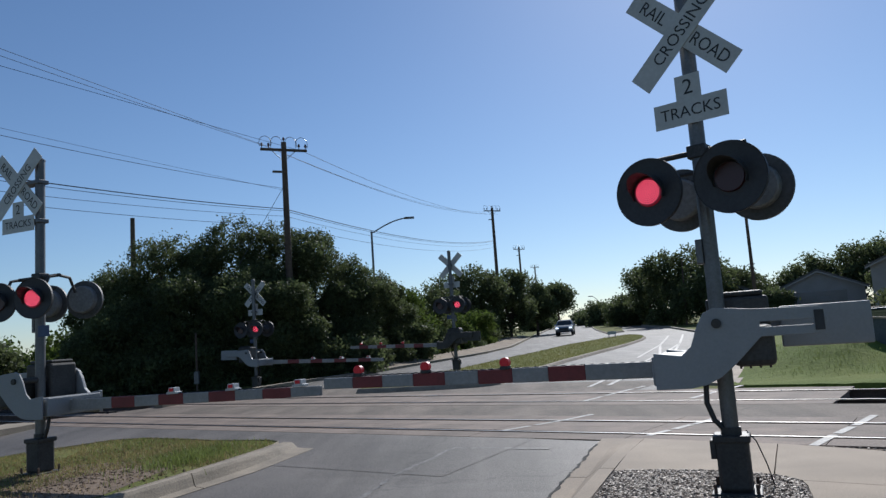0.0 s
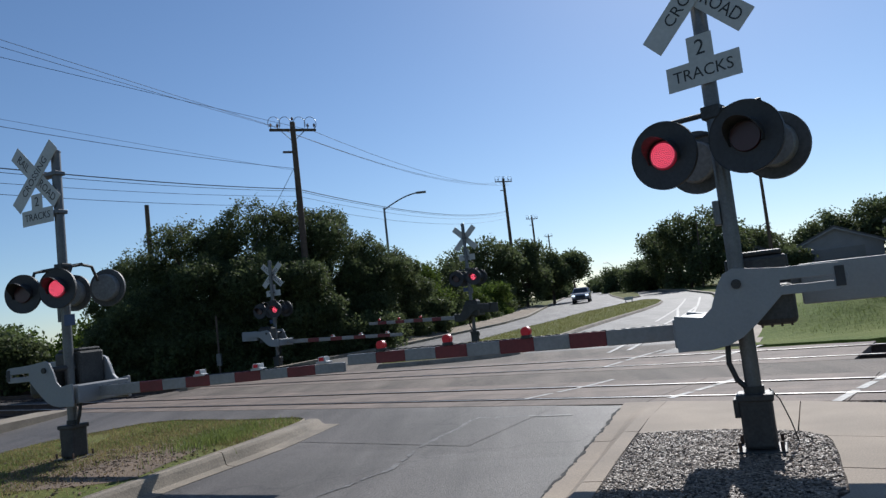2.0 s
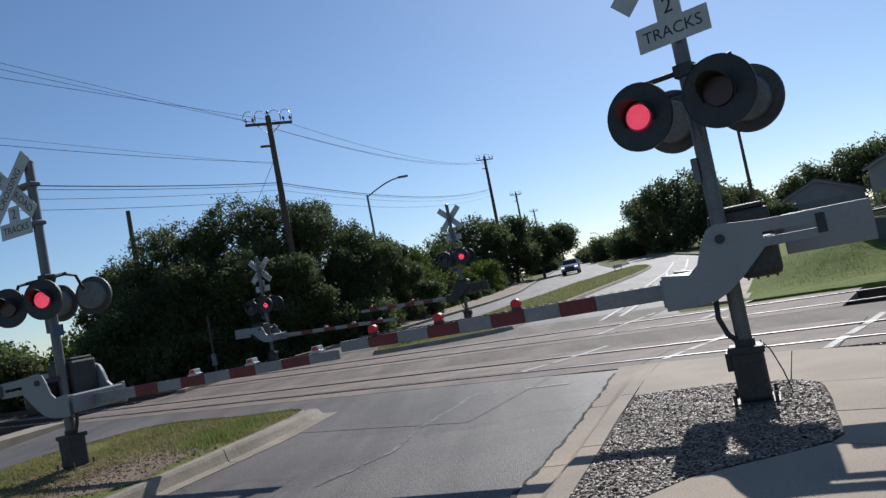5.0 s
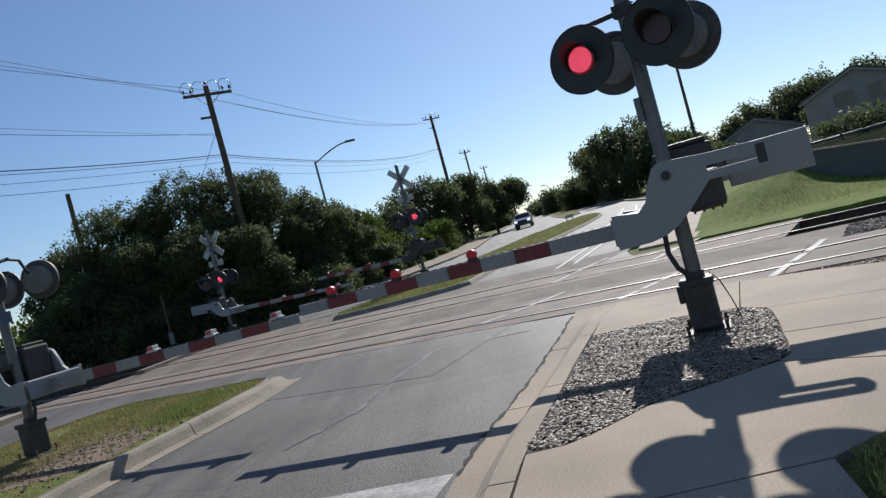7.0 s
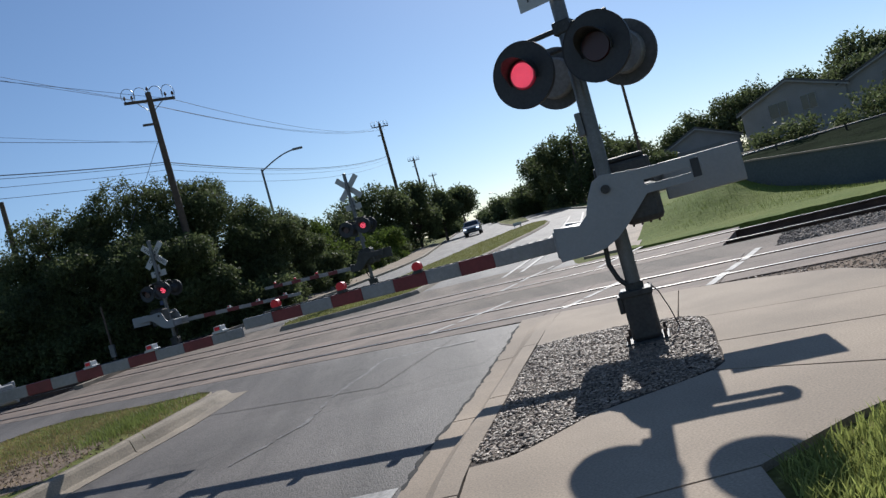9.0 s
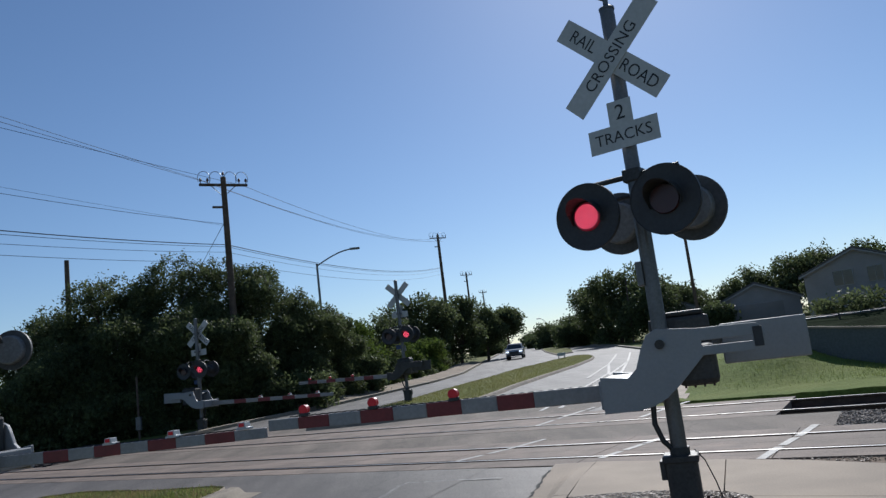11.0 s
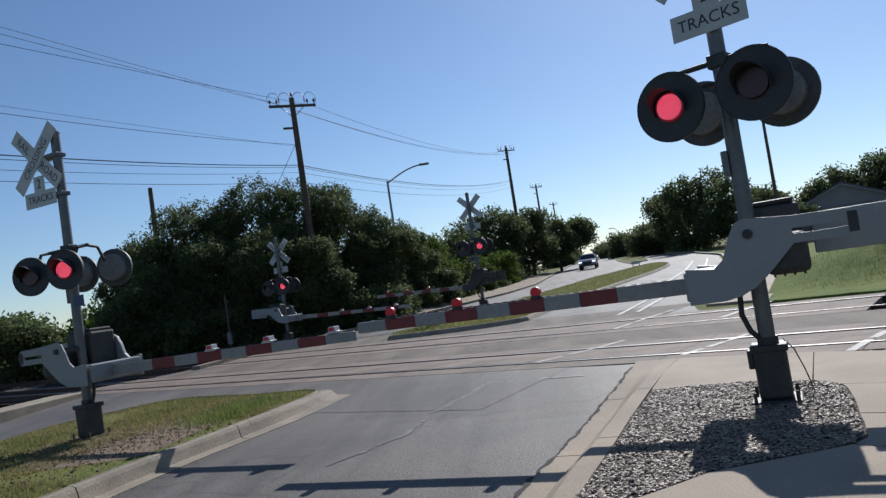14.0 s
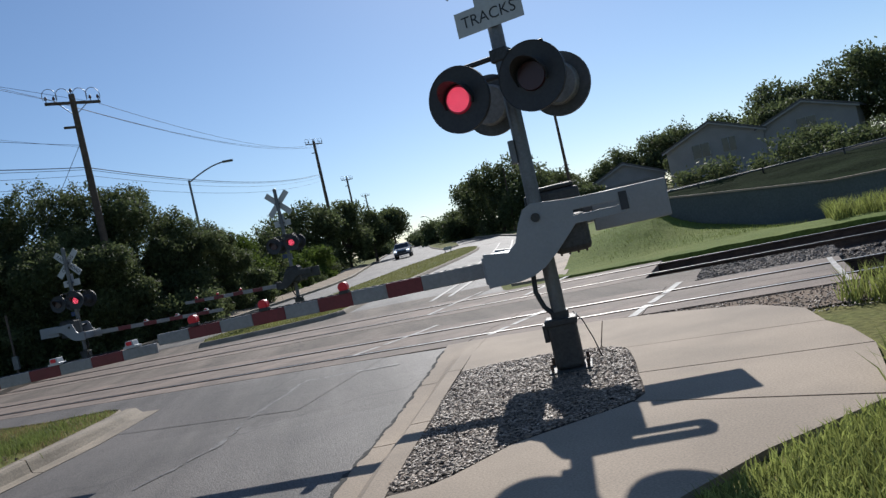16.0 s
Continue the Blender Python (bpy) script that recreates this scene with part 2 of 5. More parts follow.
def add_box(bm, x0, x1, y0, y1, z0, z1, bevel=0.0, m=None):
    r = bmesh.ops.create_cube(bm, size=1.0)
    bmesh.ops.transform(bm, verts=r["verts"], matrix=Matrix.Translation(((x0 + x1) / 2, (y0 + y1) / 2, (z0 + z1) / 2)) @ Matrix.Diagonal((x1 - x0, y1 - y0, z1 - z0, 1)))
    vs = r["verts"]
    if bevel:
        es = list({e for v in vs for e in v.link_edges})
        q = bmesh.ops.bevel(bm, geom=es, offset=bevel, segments=2, affect="EDGES", profile=0.5)
        vs = list({v for f in q["faces"] for v in f.verts} | {v for v in vs if v.is_valid})
    if m is not None:
        bmesh.ops.transform(bm, verts=[v for v in vs if v.is_valid], matrix=m)
    return bm


def box(*a, **k):
    return add_box(bmesh.new(), *a, **k)


def add_tube(bm, pts, radii, seg=12, caps=True):
    pts = [Vector(p) for p in pts]
    if not isinstance(radii, (list, tuple)):
        radii = [radii] * len(pts)
    rings = []
    side = None
    for i, p in enumerate(pts):
        d = (pts[min(i + 1, len(pts) - 1)] - pts[max(i - 1, 0)]).normalized()
        if side is None:
            side = d.orthogonal().normalized()
        side = (side - d * side.dot(d)).normalized()
        up = d.cross(side)
        rings.append([bm.verts.new(p + (side * math.cos(a) + up * math.sin(a)) * radii[i]) for a in [2 * math.pi * k / seg for k in range(seg)]])
    for a, b in zip(rings, rings[1:]):
        for k in range(seg):
            bm.faces.new((a[k], a[(k + 1) % seg], b[(k + 1) % seg], b[k]))
    if caps:
        bm.faces.new(rings[0][::-1])
        bm.faces.new(rings[-1])
    return bm


def tube(pts, radii, seg=12, caps=True):
    return add_tube(bmesh.new(), pts, radii, seg, caps)


def add_plate(bm, outline, y0, y1):
    """A plate with an outline in x and z, from y0 to y1."""
    a = [bm.verts.new((x, y0, z)) for x, z in outline]
    b = [bm.verts.new((x, y1, z)) for x, z in outline]
    bm.faces.new(a)
    bm.faces.new(b[::-1])
    for i in range(len(a)):
        j = (i + 1) % len(a)
        bm.faces.new((a[j], a[i], b[i], b[j]))
    bmesh.ops.recalc_face_normals(bm, faces=bm.faces)
    return bm


def plate(outline, y0, y1, bevel=0.0):
    bm = add_plate(bmesh.new(), outline, y0, y1)
    if bevel:
        bmesh.ops.bevel(bm, geom=list(bm.edges), offset=bevel, segments=2, affect="EDGES", profile=0.5)
    return bm


def text_mesh(body, size, mat, parent, m, name="lettering", label=""):
    cu = bpy.data.curves.new(name, "FONT")
    cu.body, cu.size, cu.align_x, cu.align_y, cu.extrude, cu.resolution_u = body, size, "CENTER", "CENTER", 0.001, 3
    tmp = bpy.data.objects.new("tmp", cu)
    scene.collection.objects.link(tmp)
    dg = bpy.context.evaluated_depsgraph_get()
    me = bpy.data.meshes.new_from_object(tmp.evaluated_get(dg))
    bpy.data.objects.remove(tmp)
    bpy.data.curves.remove(cu)
    me.name = name
    me.materials.clear()
    me.materials.append(mat)
    ob = new(name, me)
    ob.parent = parent
    ob.matrix_basis = m
    return tagged(ob, label)


# ---- the lie of the land ----
NX, NY = 0.530, 0.848        # across the tracks, away from the walker
RX, RY = 0.848, -0.530       # along the tracks, to the right
LEVELS_S = [-1e4, 10.43, 11.87, 14.7, 16.15, 24, 50, 75, 110, 150, 200, 1e4]
LEVELS_Z = [0, 0, -0.02, 0, 0.03, 0.12, 0.5, 1.1, 2.0, 3.2, 3.8, 3.8]


def T(x, y):
    return float(np.interp(NX * x + NY * y, LEVELS_S, LEVELS_Z))


def drop(x, y):
    """How far the lane lies below the kerb tops; nothing at the tracks."""
    return -0.13 * max(0.0, min(1.0, (9.8 - NX * x - NY * y) / 2.6))


def rs(r, s):
    """Plan coordinates from metres along and across the tracks."""
    return (RX * r + NX * s, RY * r + NY * s)


def resample(pts, n):
    p = np.array(pts, float)
    d = np.concatenate([[0], np.cumsum(np.hypot(*np.diff(p, axis=0).T))])
    u = np.linspace(0, d[-1], n)
    return np.stack([np.interp(u, d, p[:, 0]), np.interp(u, d, p[:, 1])], 1)


def strip(left, right, n, k, dz, skirt=0.0, height=None):
    """A surface between two lines of the plan, laid over the land, dz above it."""
    bm = bmesh.new()
    a, b = resample(left, n), resample(right, n)
    rows = []
    for p, q in zip(a, b):
        row = []
        for i in range(k + 1):
            x, y = p + (q - p) * i / k
            row.append(bm.verts.new((x, y, T(x, y) + dz + (height(x, y, i / k) if height else 0))))
        rows.append(row)
    for r0, r1 in zip(rows, rows[1:]):
        for i in range(k):
            bm.faces.new((r0[i], r0[i + 1], r1[i + 1], r1[i]))
    if skirt:
        be = [e for e in bm.edges if e.is_boundary]
        q = bmesh.ops.extrude_edge_only(bm, edges=be)
        for v in q["geom"]:
            if isinstance(v, bmesh.types.BMVert):
                v.co.z -= skirt
    bmesh.ops.recalc_face_normals(bm, faces=bm.faces)
    if sum(f.normal.z for f in bm.faces) < 0:
        bmesh.ops.reverse_faces(bm, faces=bm.faces)
    return bm


def structure(name, bm, mat, label, category, kind="structure", smooth=False):
    return tagged(mesh_object(name, bm, mat, smooth=smooth), label, category, "", kind)


def inside(poly, x, y):
    c = False
    for (x1, y1), (x2, y2) in zip(poly, poly[1:] + poly[:1]):
        if (y1 > y) != (y2 > y) and x < (x2 - x1) * (y - y1) / (y2 - y1) + x1:
            c = not c
    return c


# ---- ground, road and tracks ----
def axis(lo, hi, fine_lo, fine_hi, step):
    v = list(np.arange(fine_lo, fine_hi + 0.01, step))
    d, p = step, fine_hi
    while p < hi:
        d *= 1.35; p += d; v.append(min(p, hi))
    d, p = step, fine_lo
    while p > lo:
        d *= 1.35; p -= d; v.insert(0, max(p, lo))
    return v


bm = bmesh.new()
gx, gy = axis(-1500, 1500, -30, 60, 1.0), axis(-600, 2500, -4, 130, 1.0)
SUNK = -0.03


def ground_z(x, y):
    s = NX * x + NY * y
    bank = max(0.0, min(1.0, (x - 0.27 * y - 5) / 8)) * max(0.0, min(0.6, (s - 25) * 0.026))
    r = RX * x + RY * y
    trench = -0.33 if 9.6 < s < 17.6 and (r > 0.4 or r < -21.0 or (s > 14.0 and r > -2.2)) else 0.0
    lane = -0.2 if x < float(np.interp(y, [-40, 0.3, 4.4, 7.5, 11], [-3.5, 0.0, 0.75, 1.65, 2.6])) and x > -16 and s < 9.8 else 0.0
    ditch = -0.55 * max(0.0, min(1.0, (r + 0.9) / 1.8)) * max(0.0, min(1.0, (s - 18.6) / 2.5)) if s < 24 else 0.0
    return T(x, y) + SUNK + bank + trench + lane + ditch


grid = [[bm.verts.new((x, y, ground_z(x, y))) for x in gx] for y in gy]
for r0, r1 in zip(grid, grid[1:]):
    for i in range(len(gx) - 1):
        bm.faces.new((r0[i], r0[i + 1], r1[i + 1], r1[i]))
structure("ground", bm, GRASS, "rough sunlit grass over gently rising ground", "ground", smooth=True)

# carriageways
NEAR_L = [(-10.0, -40), (-4.4, 0), (-4.05, 5.0), (-3.95, 6.6), (-3.7, 8.1), (-3.3, 9.6), (-2.6, 11.5), (-2.9, 12.2)]
NEAR_R = [(-4.2, -40), (-0.68, 0.3), (0.24, 4.95), (0.45, 5.77), (0.69, 6.45), (1.0, 7.45), (1.37, 8.6), (1.66, 9.45), (2.2, 11.0)]
structure("road", strip(NEAR_L, NEAR_R, 130, 10, 0.0, height=lambda x, y, u: drop(x, y)), ASPHALT, "sunlit grey asphalt lane with faint cracks", "road")
structure("road_oncoming", strip([(-17, -40), (-12.6, 4), (-11.6, 14), (-11.3, 16.1), (-10.9, 20.5)], [(-11.5, -40), (-7.9, 4), (-7.7, 10.6), (-7.0, 13), (-6.6, 16.5)], 60, 6, 0.002, height=lambda x, y, u: drop(x, y)), ASPHALT, "grey asphalt lane beyond the grassy island", "road")
# asphalt through the crossing, in strips between the panels
S_A, S_B, S_C, S_D = 10.43, 11.865, 14.72, 16.155
ROAD_L = lambda s: -18.6 - (s - 10.4) * 0.45
ROAD_R = lambda s: -4.0 - (s - 10.4) * 0.42


def crossing_strip(s0, s1, dz, l=None, r=None):
    L0, L1 = (ROAD_L(s0), ROAD_L(s1)) if l is None else (l, l)
    R0, R1 = (ROAD_R(s0), ROAD_R(s1)) if r is None else (r, r)
    return strip([rs(L0, s0), rs(L1, s1)], [rs(R0, s0), rs(R1, s1)], 12, 24, dz, height=lambda x, y, u: drop(x, y))


structure("road_crossing_near", crossing_strip(7.6, S_A - 0.60, 0.004, l=-20.5, r=-4.9), ASPHALT, "asphalt apron in front of the tracks", "road")
structure("road_crossing_middle", crossing_strip(S_B + 0.6, S_C - 0.6, 0.004, l=-21, r=-0.7), ASPHALT_DUSTY, "asphalt between the two railway tracks", "road")
FAR_L = [(-10.2, 20.6), (-9.5, 24.0), (-8.65, 27.6), (-7.2, 31.5), (-5.0, 35.8), (-3.0, 41.5), (-0.4, 49.3), (1.7, 60.0), (3.0, 72.0), (4.8, 88.0), (8.0, 115), (12.8, 151), (16, 230)]
FAR_R = [(4.2, 15.0), (4.45, 18.4), (6.3, 23.4), (8.6, 30.8), (12.4, 45.0), (15.9, 59.5), (18.2, 80), (18.8, 97), (18.5, 115), (19.5, 151), (24, 230)]
structure("road_far", strip(FAR_L, FAR_R, 170, 18, 0.0), ASPHALT_FAR, "worn asphalt road climbing a hill past a grassy median", "road")
structure("road_crossing_far", crossing_strip(S_D + 0.58, 19.2, 0.003, l=-22.0, r=-6.2), ASPHALT_DUSTY, "asphalt beyond the tracks", "road")

# concrete panels between and beside the rails
crossing = thing("level_crossing", Matrix(), "brownish concrete panels filling a two-track level crossing", "level crossing", kind="structure")
PANEL_L, PANEL_ENDS = -21.5, {S_A: 1.25, S_C: -1.75}
for s0, s1 in ((S_A, S_B), (S_C, S_D)):
    end = PANEL_ENDS[s0]
    for a, b in ((s0 - 0.60, s0 - 0.085), (s0 + 0.14, (s0 + s1) / 2 - 0.004), ((s0 + s1) / 2 + 0.004, s1 - 0.14), (s1 + 0.085, s1 + 0.60)):
        r = end
        while r > PANEL_L:
            r2 = max(r - 2.44, PANEL_L)
            bm = bmesh.new()
            c = [rs(r2 + 0.006, a), rs(r - 0.006, a), rs(r - 0.006, b), rs(r2 + 0.006, b)]
            top = [bm.verts.new((x, y, T(x, y) + 0.008)) for x, y in c]
            low = [bm.verts.new((x, y, T(x, y) - 0.2)) for x, y in c]
            bm.faces.new(top)
            for i in range(4):
                bm.faces.new((top[i], low[i], low[(i + 1) % 4], top[(i + 1) % 4]))
            part("panel", bm, PANEL, crossing)
            r = r2

for s in (S_A, S_B, S_C, S_D):
    structure("flangeway", strip([rs(PANEL_L, s - 0.15), rs(PANEL_ENDS[S_A if s < 13 else S_C], s - 0.15)], [rs(PANEL_L, s + 0.15), rs(PANEL_ENDS[S_A if s < 13 else S_C], s + 0.15)], 10, 2, -0.022), RUBBER, "dark rubber flangeway filler beside the rail", "flangeway")

# rails and sleepers
RAIL_FROM, RAIL_TO = -160.0, 160.0
for k, (s0, s1) in enumerate(((S_A, S_B), (S_C, S_D))):
    track = thing("railway_track", Matrix(), "railway track with two steel rails polished bright on top", "railway track", "railway tracks", "structure")
    for s in (s0, s1):
        x0, y0 = rs(0, s)
        z = T(x0, y0) + 0.012
        prof = [(-0.075, -0.17), (0.075, -0.17), (0.075, -0.155), (0.012, -0.13), (0.012, -0.045), (0.036, -0.03), (0.036, -0.001), (0.030, 0.004), (-0.030, 0.004), (-0.036, -0.001), (-0.036, -0.03), (-0.012, -0.045), (-0.012, -0.13), (-0.075, -0.155)]
        bm = bmesh.new()
        rings = []
        for r in np.linspace(RAIL_FROM, RAIL_TO, 41):
            rings.append([bm.verts.new((*rs(r, s + a), z + b)) for a, b in prof])
        n = len(prof)
        for p, q in zip(rings, rings[1:]):
            for i in range(n):
                f = bm.faces.new((p[i], p[(i + 1) % n], q[(i + 1) % n], q[i]))
                f.material_index = 1 if i == 7 else 0
        bmesh.ops.recalc_face_normals(bm, faces=bm.faces)
        part("rail", bm, [RUST, STEEL_TOP], track)
    tie = None
    for r in list(np.arange(PANEL_ENDS[s0] + 0.25, 40, 0.52)) + list(np.arange(PANEL_L - 0.3, -45, -0.52)):
        x, y = rs(r, (s0 + s1) / 2)
        if tie is None:
            tie = part("tie", box(-0.11, 0.11, -1.3, 1.3, -0.16, 0.0, bevel=0.01), TIE, track)
            t_ob = tie
        else:
            t_ob = new("tie", tie.data)
            t_ob.parent = track
        t_ob.matrix_basis = pose(x, y, T(x, y) - 0.165, 0, 0, math.degrees(math.atan2(RY, RX)))


def ballast_bed(r0, r1, name):
    return structure(name, strip([rs(r0, 9.0), rs(r1, 9.0)], [rs(r0, 18.0), rs(r1, 18.0)], max(8, int(abs(r1 - r0) / 2)), 26, -0.20, height=lambda x, y, u: 0.05 * noise.noise((x * 3, y * 3, 0)) + max(0, abs(u - 0.5) - 0.40) * 1.9), BALLAST, "grey crushed-stone ballast bed under the tracks", "ballast")


ballast_bed(1.28, 160, "ballast_right")
ballast_bed(-160, PANEL_L, "ballast_left")


def scatter_stones(name, label, spots, size, mat, seed=3, form=(1, 0.8, 0.55), lean=0.7):
    rng = np.random.default_rng(seed)
    base = np.array([(1, 0, 0), (-1, 0, 0), (0, 1, 0), (0, -1, 0), (0, 0, 1), (0, 0, -1)], float)
    tri = np.array([(0, 2, 4), (2, 1, 4), (1, 3, 4), (3, 0, 4), (2, 0, 5), (1, 2, 5), (3, 1, 5), (0, 3, 5)])
    V, F = [], []
    for i, (x, y, z) in enumerate(spots):
        sc = size * rng.uniform(0.5, 1.3, 3) * np.array(form)
        a, b = rng.uniform(0, 6.28), rng.uniform(-lean, lean)
        ca, sa, cb, sb = math.cos(a), math.sin(a), math.cos(b), math.sin(b)
        R = np.array([[ca, -sa, 0], [sa, ca, 0], [0, 0, 1]]) @ np.array([[1, 0, 0], [0, cb, -sb], [0, sb, cb]])
        v = (base + rng.uniform(-0.3, 0.3, (6, 3))) * sc
        V.append(v @ R.T + (x, y, z))
        F.append(tri + 6 * i)
    me = bpy.data.meshes.new(name)
    me.from_pydata(np.concatenate(V).tolist(), [], np.concatenate(F).tolist())
    me.materials.append(mat)
    return tagged(new(name, me), label, "stones", "", "stuff")


rng = np.random.default_rng(5)
spots = []
while len(spots) < 12000:
    r = 1.3 + 16 * rng.random() ** 1.5
    s = rng.uniform(9.1, 17.9)
    if any(abs(s - q) < 0.09 for q in (S_A, S_B, S_C, S_D)):
        continue
    x, y = rs(r, s)
    spots.append((x, y, T(x, y) - 0.175 + 0.03 * rng.random()))
for _ in range(2600):
    r, s = rng.uniform(-0.75, 1.3), rng.uniform(S_B + 0.65, S_C - 0.72)
    x, y = rs(r, s)
    spots.append((x, y, T(x, y) - 0.005 + 0.02 * rng.random()))
for _ in range(1500):
    r, s = rng.uniform(-1.65, 1.3), rng.uniform(S_C - 0.6, S_D + 1.6)
    if min(abs(s - S_C), abs(s - S_D)) > 0.09:
        x, y = rs(r, s)
        spots.append((x, y, T(x, y) - 0.185 + 0.03 * rng.random()))
scatter_stones("ballast_stones", "loose grey ballast stones between the rails", spots, 0.032, BALLAST_STONE)
structure("ballast_shoulder", strip([rs(-0.75, S_B + 0.6), rs(1.3, S_B + 0.6)], [rs(-0.75, S_C - 0.7), rs(1.3, S_C - 0.7)], 8, 8, 0.008, skirt=0.25), BALLAST, "ballast shoulder beside the crossing panels", "ballast")
structure("ballast_far_track", strip([rs(-1.74, S_C - 0.72), rs(1.3, S_C - 0.72)], [rs(-1.74, S_D + 1.7), rs(1.3, S_D + 1.7)], 10, 10, -0.20), BALLAST, "dark ballast under the far track past the panels", "ballast")

structure("gravel_edge", strip([rs(-2.7, 8.6), rs(1.35, 8.6)], [rs(-2.9, S_A - 0.6), rs(1.35, S_A - 0.6)], 16, 4, -0.012), DIRT, "gravelly edge between the pavement and the track", "gravel")
spots = []
for _ in range(2600):
    r, s = rng.uniform(-1.5, 2.6), rng.uniform(8.3, S_A - 0.58)
    x, y = rs(r, s)
    spots.append((x, y, T(x, y) - 0.008 + 0.008 * rng.random()))
scatter_stones("edge_gravel", "loose brown gravel beside the track panels", spots, 0.016, STONE, 15)

# pavement on the walker's side: gutter slabs, walk slabs, a bed of stones
GUT_IN = [(-1.7, -4), (-0.72, 0.3), (0.19, 4.95), (0.40, 5.77), (0.64, 6.45), (0.95, 7.45), (1.32, 8.6), (1.60, 9.45), (1.94, 10.5)]
GUT_OUT = [(-1.1, -4), (-0.22, 0.3), (0.66, 4.65), (0.87, 5.36), (1.06, 5.97), (1.36, 7.0), (1.74, 8.23), (2.05, 9.2), (2.45, 10.28)]
gutter = thing("gutter", Matrix(), "tan concrete gutter edging the lane, in cast lengths", "gutter", kind="structure")
a, b = resample(GUT_IN, 50), resample(GUT_OUT, 50)


def kerb_fall(x, y, u):
    """A rolled kerb: flat top outside, then down to the lane."""
    v = max(0.0, min(1.0, (0.72 - u) / 0.34))
    return drop(x, y) * v * v * (3 - 2 * v)


for i in range(0, 49, 7):
    pa, pb = a[i:i + 8].copy(), b[i:i + 8].copy()
    for q in (pa, pb):
        q[0] += (q[1] - q[0]) * 0.03
        q[-1] -= (q[-1] - q[-2]) * 0.03
    part("slab", strip(pa, pb, 10, 10, 0.012, skirt=0.12, height=kerb_fall), CONCRETE, gutter)

BED = [(0.70, 4.80), (0.89, 5.36), (1.08, 5.97), (1.38, 7.0), (1.75, 8.14), (2.15, 8.08), (2.69, 7.87), (3.0, 7.63), (3.15, 7.46), (3.22, 7.27), (3.2, 7.02), (3.02, 6.44), (2.78, 5.77), (2.64, 5.40), (2.5, 5.28), (2.2, 5.2), (1.56, 5.05), (1.3, 4.87), (1.09, 4.73), (0.92, 4.66), (0.78, 4.68)]
walk_way = thing("pavement", Matrix(), "sunlit tan concrete pavement slabs with narrow joints", "pavement", kind="structure")


def slab(outline, dz=0.0):
    bm = bmesh.new()
    f = bm.faces.new([bm.verts.new((x, y, T(x, y) + dz + 0.014)) for x, y in outline])
    q = bmesh.ops.extrude_face_region(bm, geom=[f])
    for v in q["geom"]:
        if isinstance(v, bmesh.types.BMVert):
            v.co.z -= 0.12
    bmesh.ops.recalc_face_normals(bm, faces=bm.faces)
    bmesh.ops.triangulate(bm, faces=[f for f in bm.faces if len(f.verts) > 4])
    return part("slab", bm, CONCRETE, walk_way)


# behind the bed, towards the rails
slab([(1.735, 8.16), (2.15, 8.1), (2.69, 7.89), (3.0, 7.65), (3.12, 7.54), (3.78, 9.25), (3.1, 9.75), (2.452, 10.26), (2.05, 9.19)])
slab([(3.13, 7.53), (3.17, 7.47), (3.25, 7.212), (4.72, 6.192), (5.02, 6.9), (4.98, 7.75), (4.4, 8.6), (3.788, 9.24)])
slab([(3.25, 7.2), (3.215, 7.0), (3.04, 6.44), (2.9, 6.06), (4.36, 5.15), (4.62, 5.75), (4.71, 6.18)])
slab([(2.89, 6.04), (2.8, 5.76), (2.66, 5.39), (2.52, 5.26), (3.6, 4.05), (4.35, 5.13)])
slab([(2.5, 5.255), (2.2, 5.18), (1.56, 5.03), (1.3, 4.85), (1.09, 4.71), (0.92, 4.64), (0.68, 4.66), (0.47, 3.6), (1.98, 3.5), (2.6, 3.77), (3.58, 4.03)])
slab([(0.485, 3.58), (-0.2, 0.3), (1.3, 0.3), (1.97, 3.48)])
slab([(-0.21, 0.28), (-1.0, -3.5), (0.6, -3.5), (1.3, 0.28)])
slab([(-1.0, -3.52), (-3.6, -40), (-2.0, -40), (0.6, -3.52)])
bm = bmesh.new()
f = bm.faces.new([bm.verts.new((2.0 + (x - 2.0) * 1.03, 6.4 + (y - 6.4) * 1.03, 0.004)) for x, y in BED])
bmesh.ops.triangulate(bm, faces=[f])
structure("stone_bed", bm, MULCH, "bed of loose stones round the signal mast", "bed")
spots = []
while len(spots) < 17000:
    x, y = rng.uniform(0.6, 3.4), rng.uniform(4.4, 8.3)
    if inside(BED, x, y):
        spots.append((x, y, 0.010 + 0.012 * rng.random()))
scatter_stones("bed_stones", "small tan and grey stones filling the bed", spots, 0.019, STONE, 9, (1.15, 0.55, 0.28), 0.35)

# painted lines and seams
SEAMS = [((-0.1, 10.75), (1.2, 10.12)), ((-0.1, 10.75), (-0.74, 9.3)), ((-0.74, 9.3), (-0.92, 8.2)), ((-0.92, 8.2), (-1.5, 7.2))]


def line(pts, width, dz=0.014, name="road_line", mat=None, label="worn white painted road line"):
    p = np.array(pts, float)
    d = p[1] - p[0]
    n = np.array([-d[1], d[0]]) / np.hypot(*d) * width / 2
    structure(name, strip([p[0] + n, p[1] + n], [p[0] - n, p[1] - n], 8, 2, dz, height=lambda x, y, u: drop(x, y)), mat or PAINT, label, "road line")


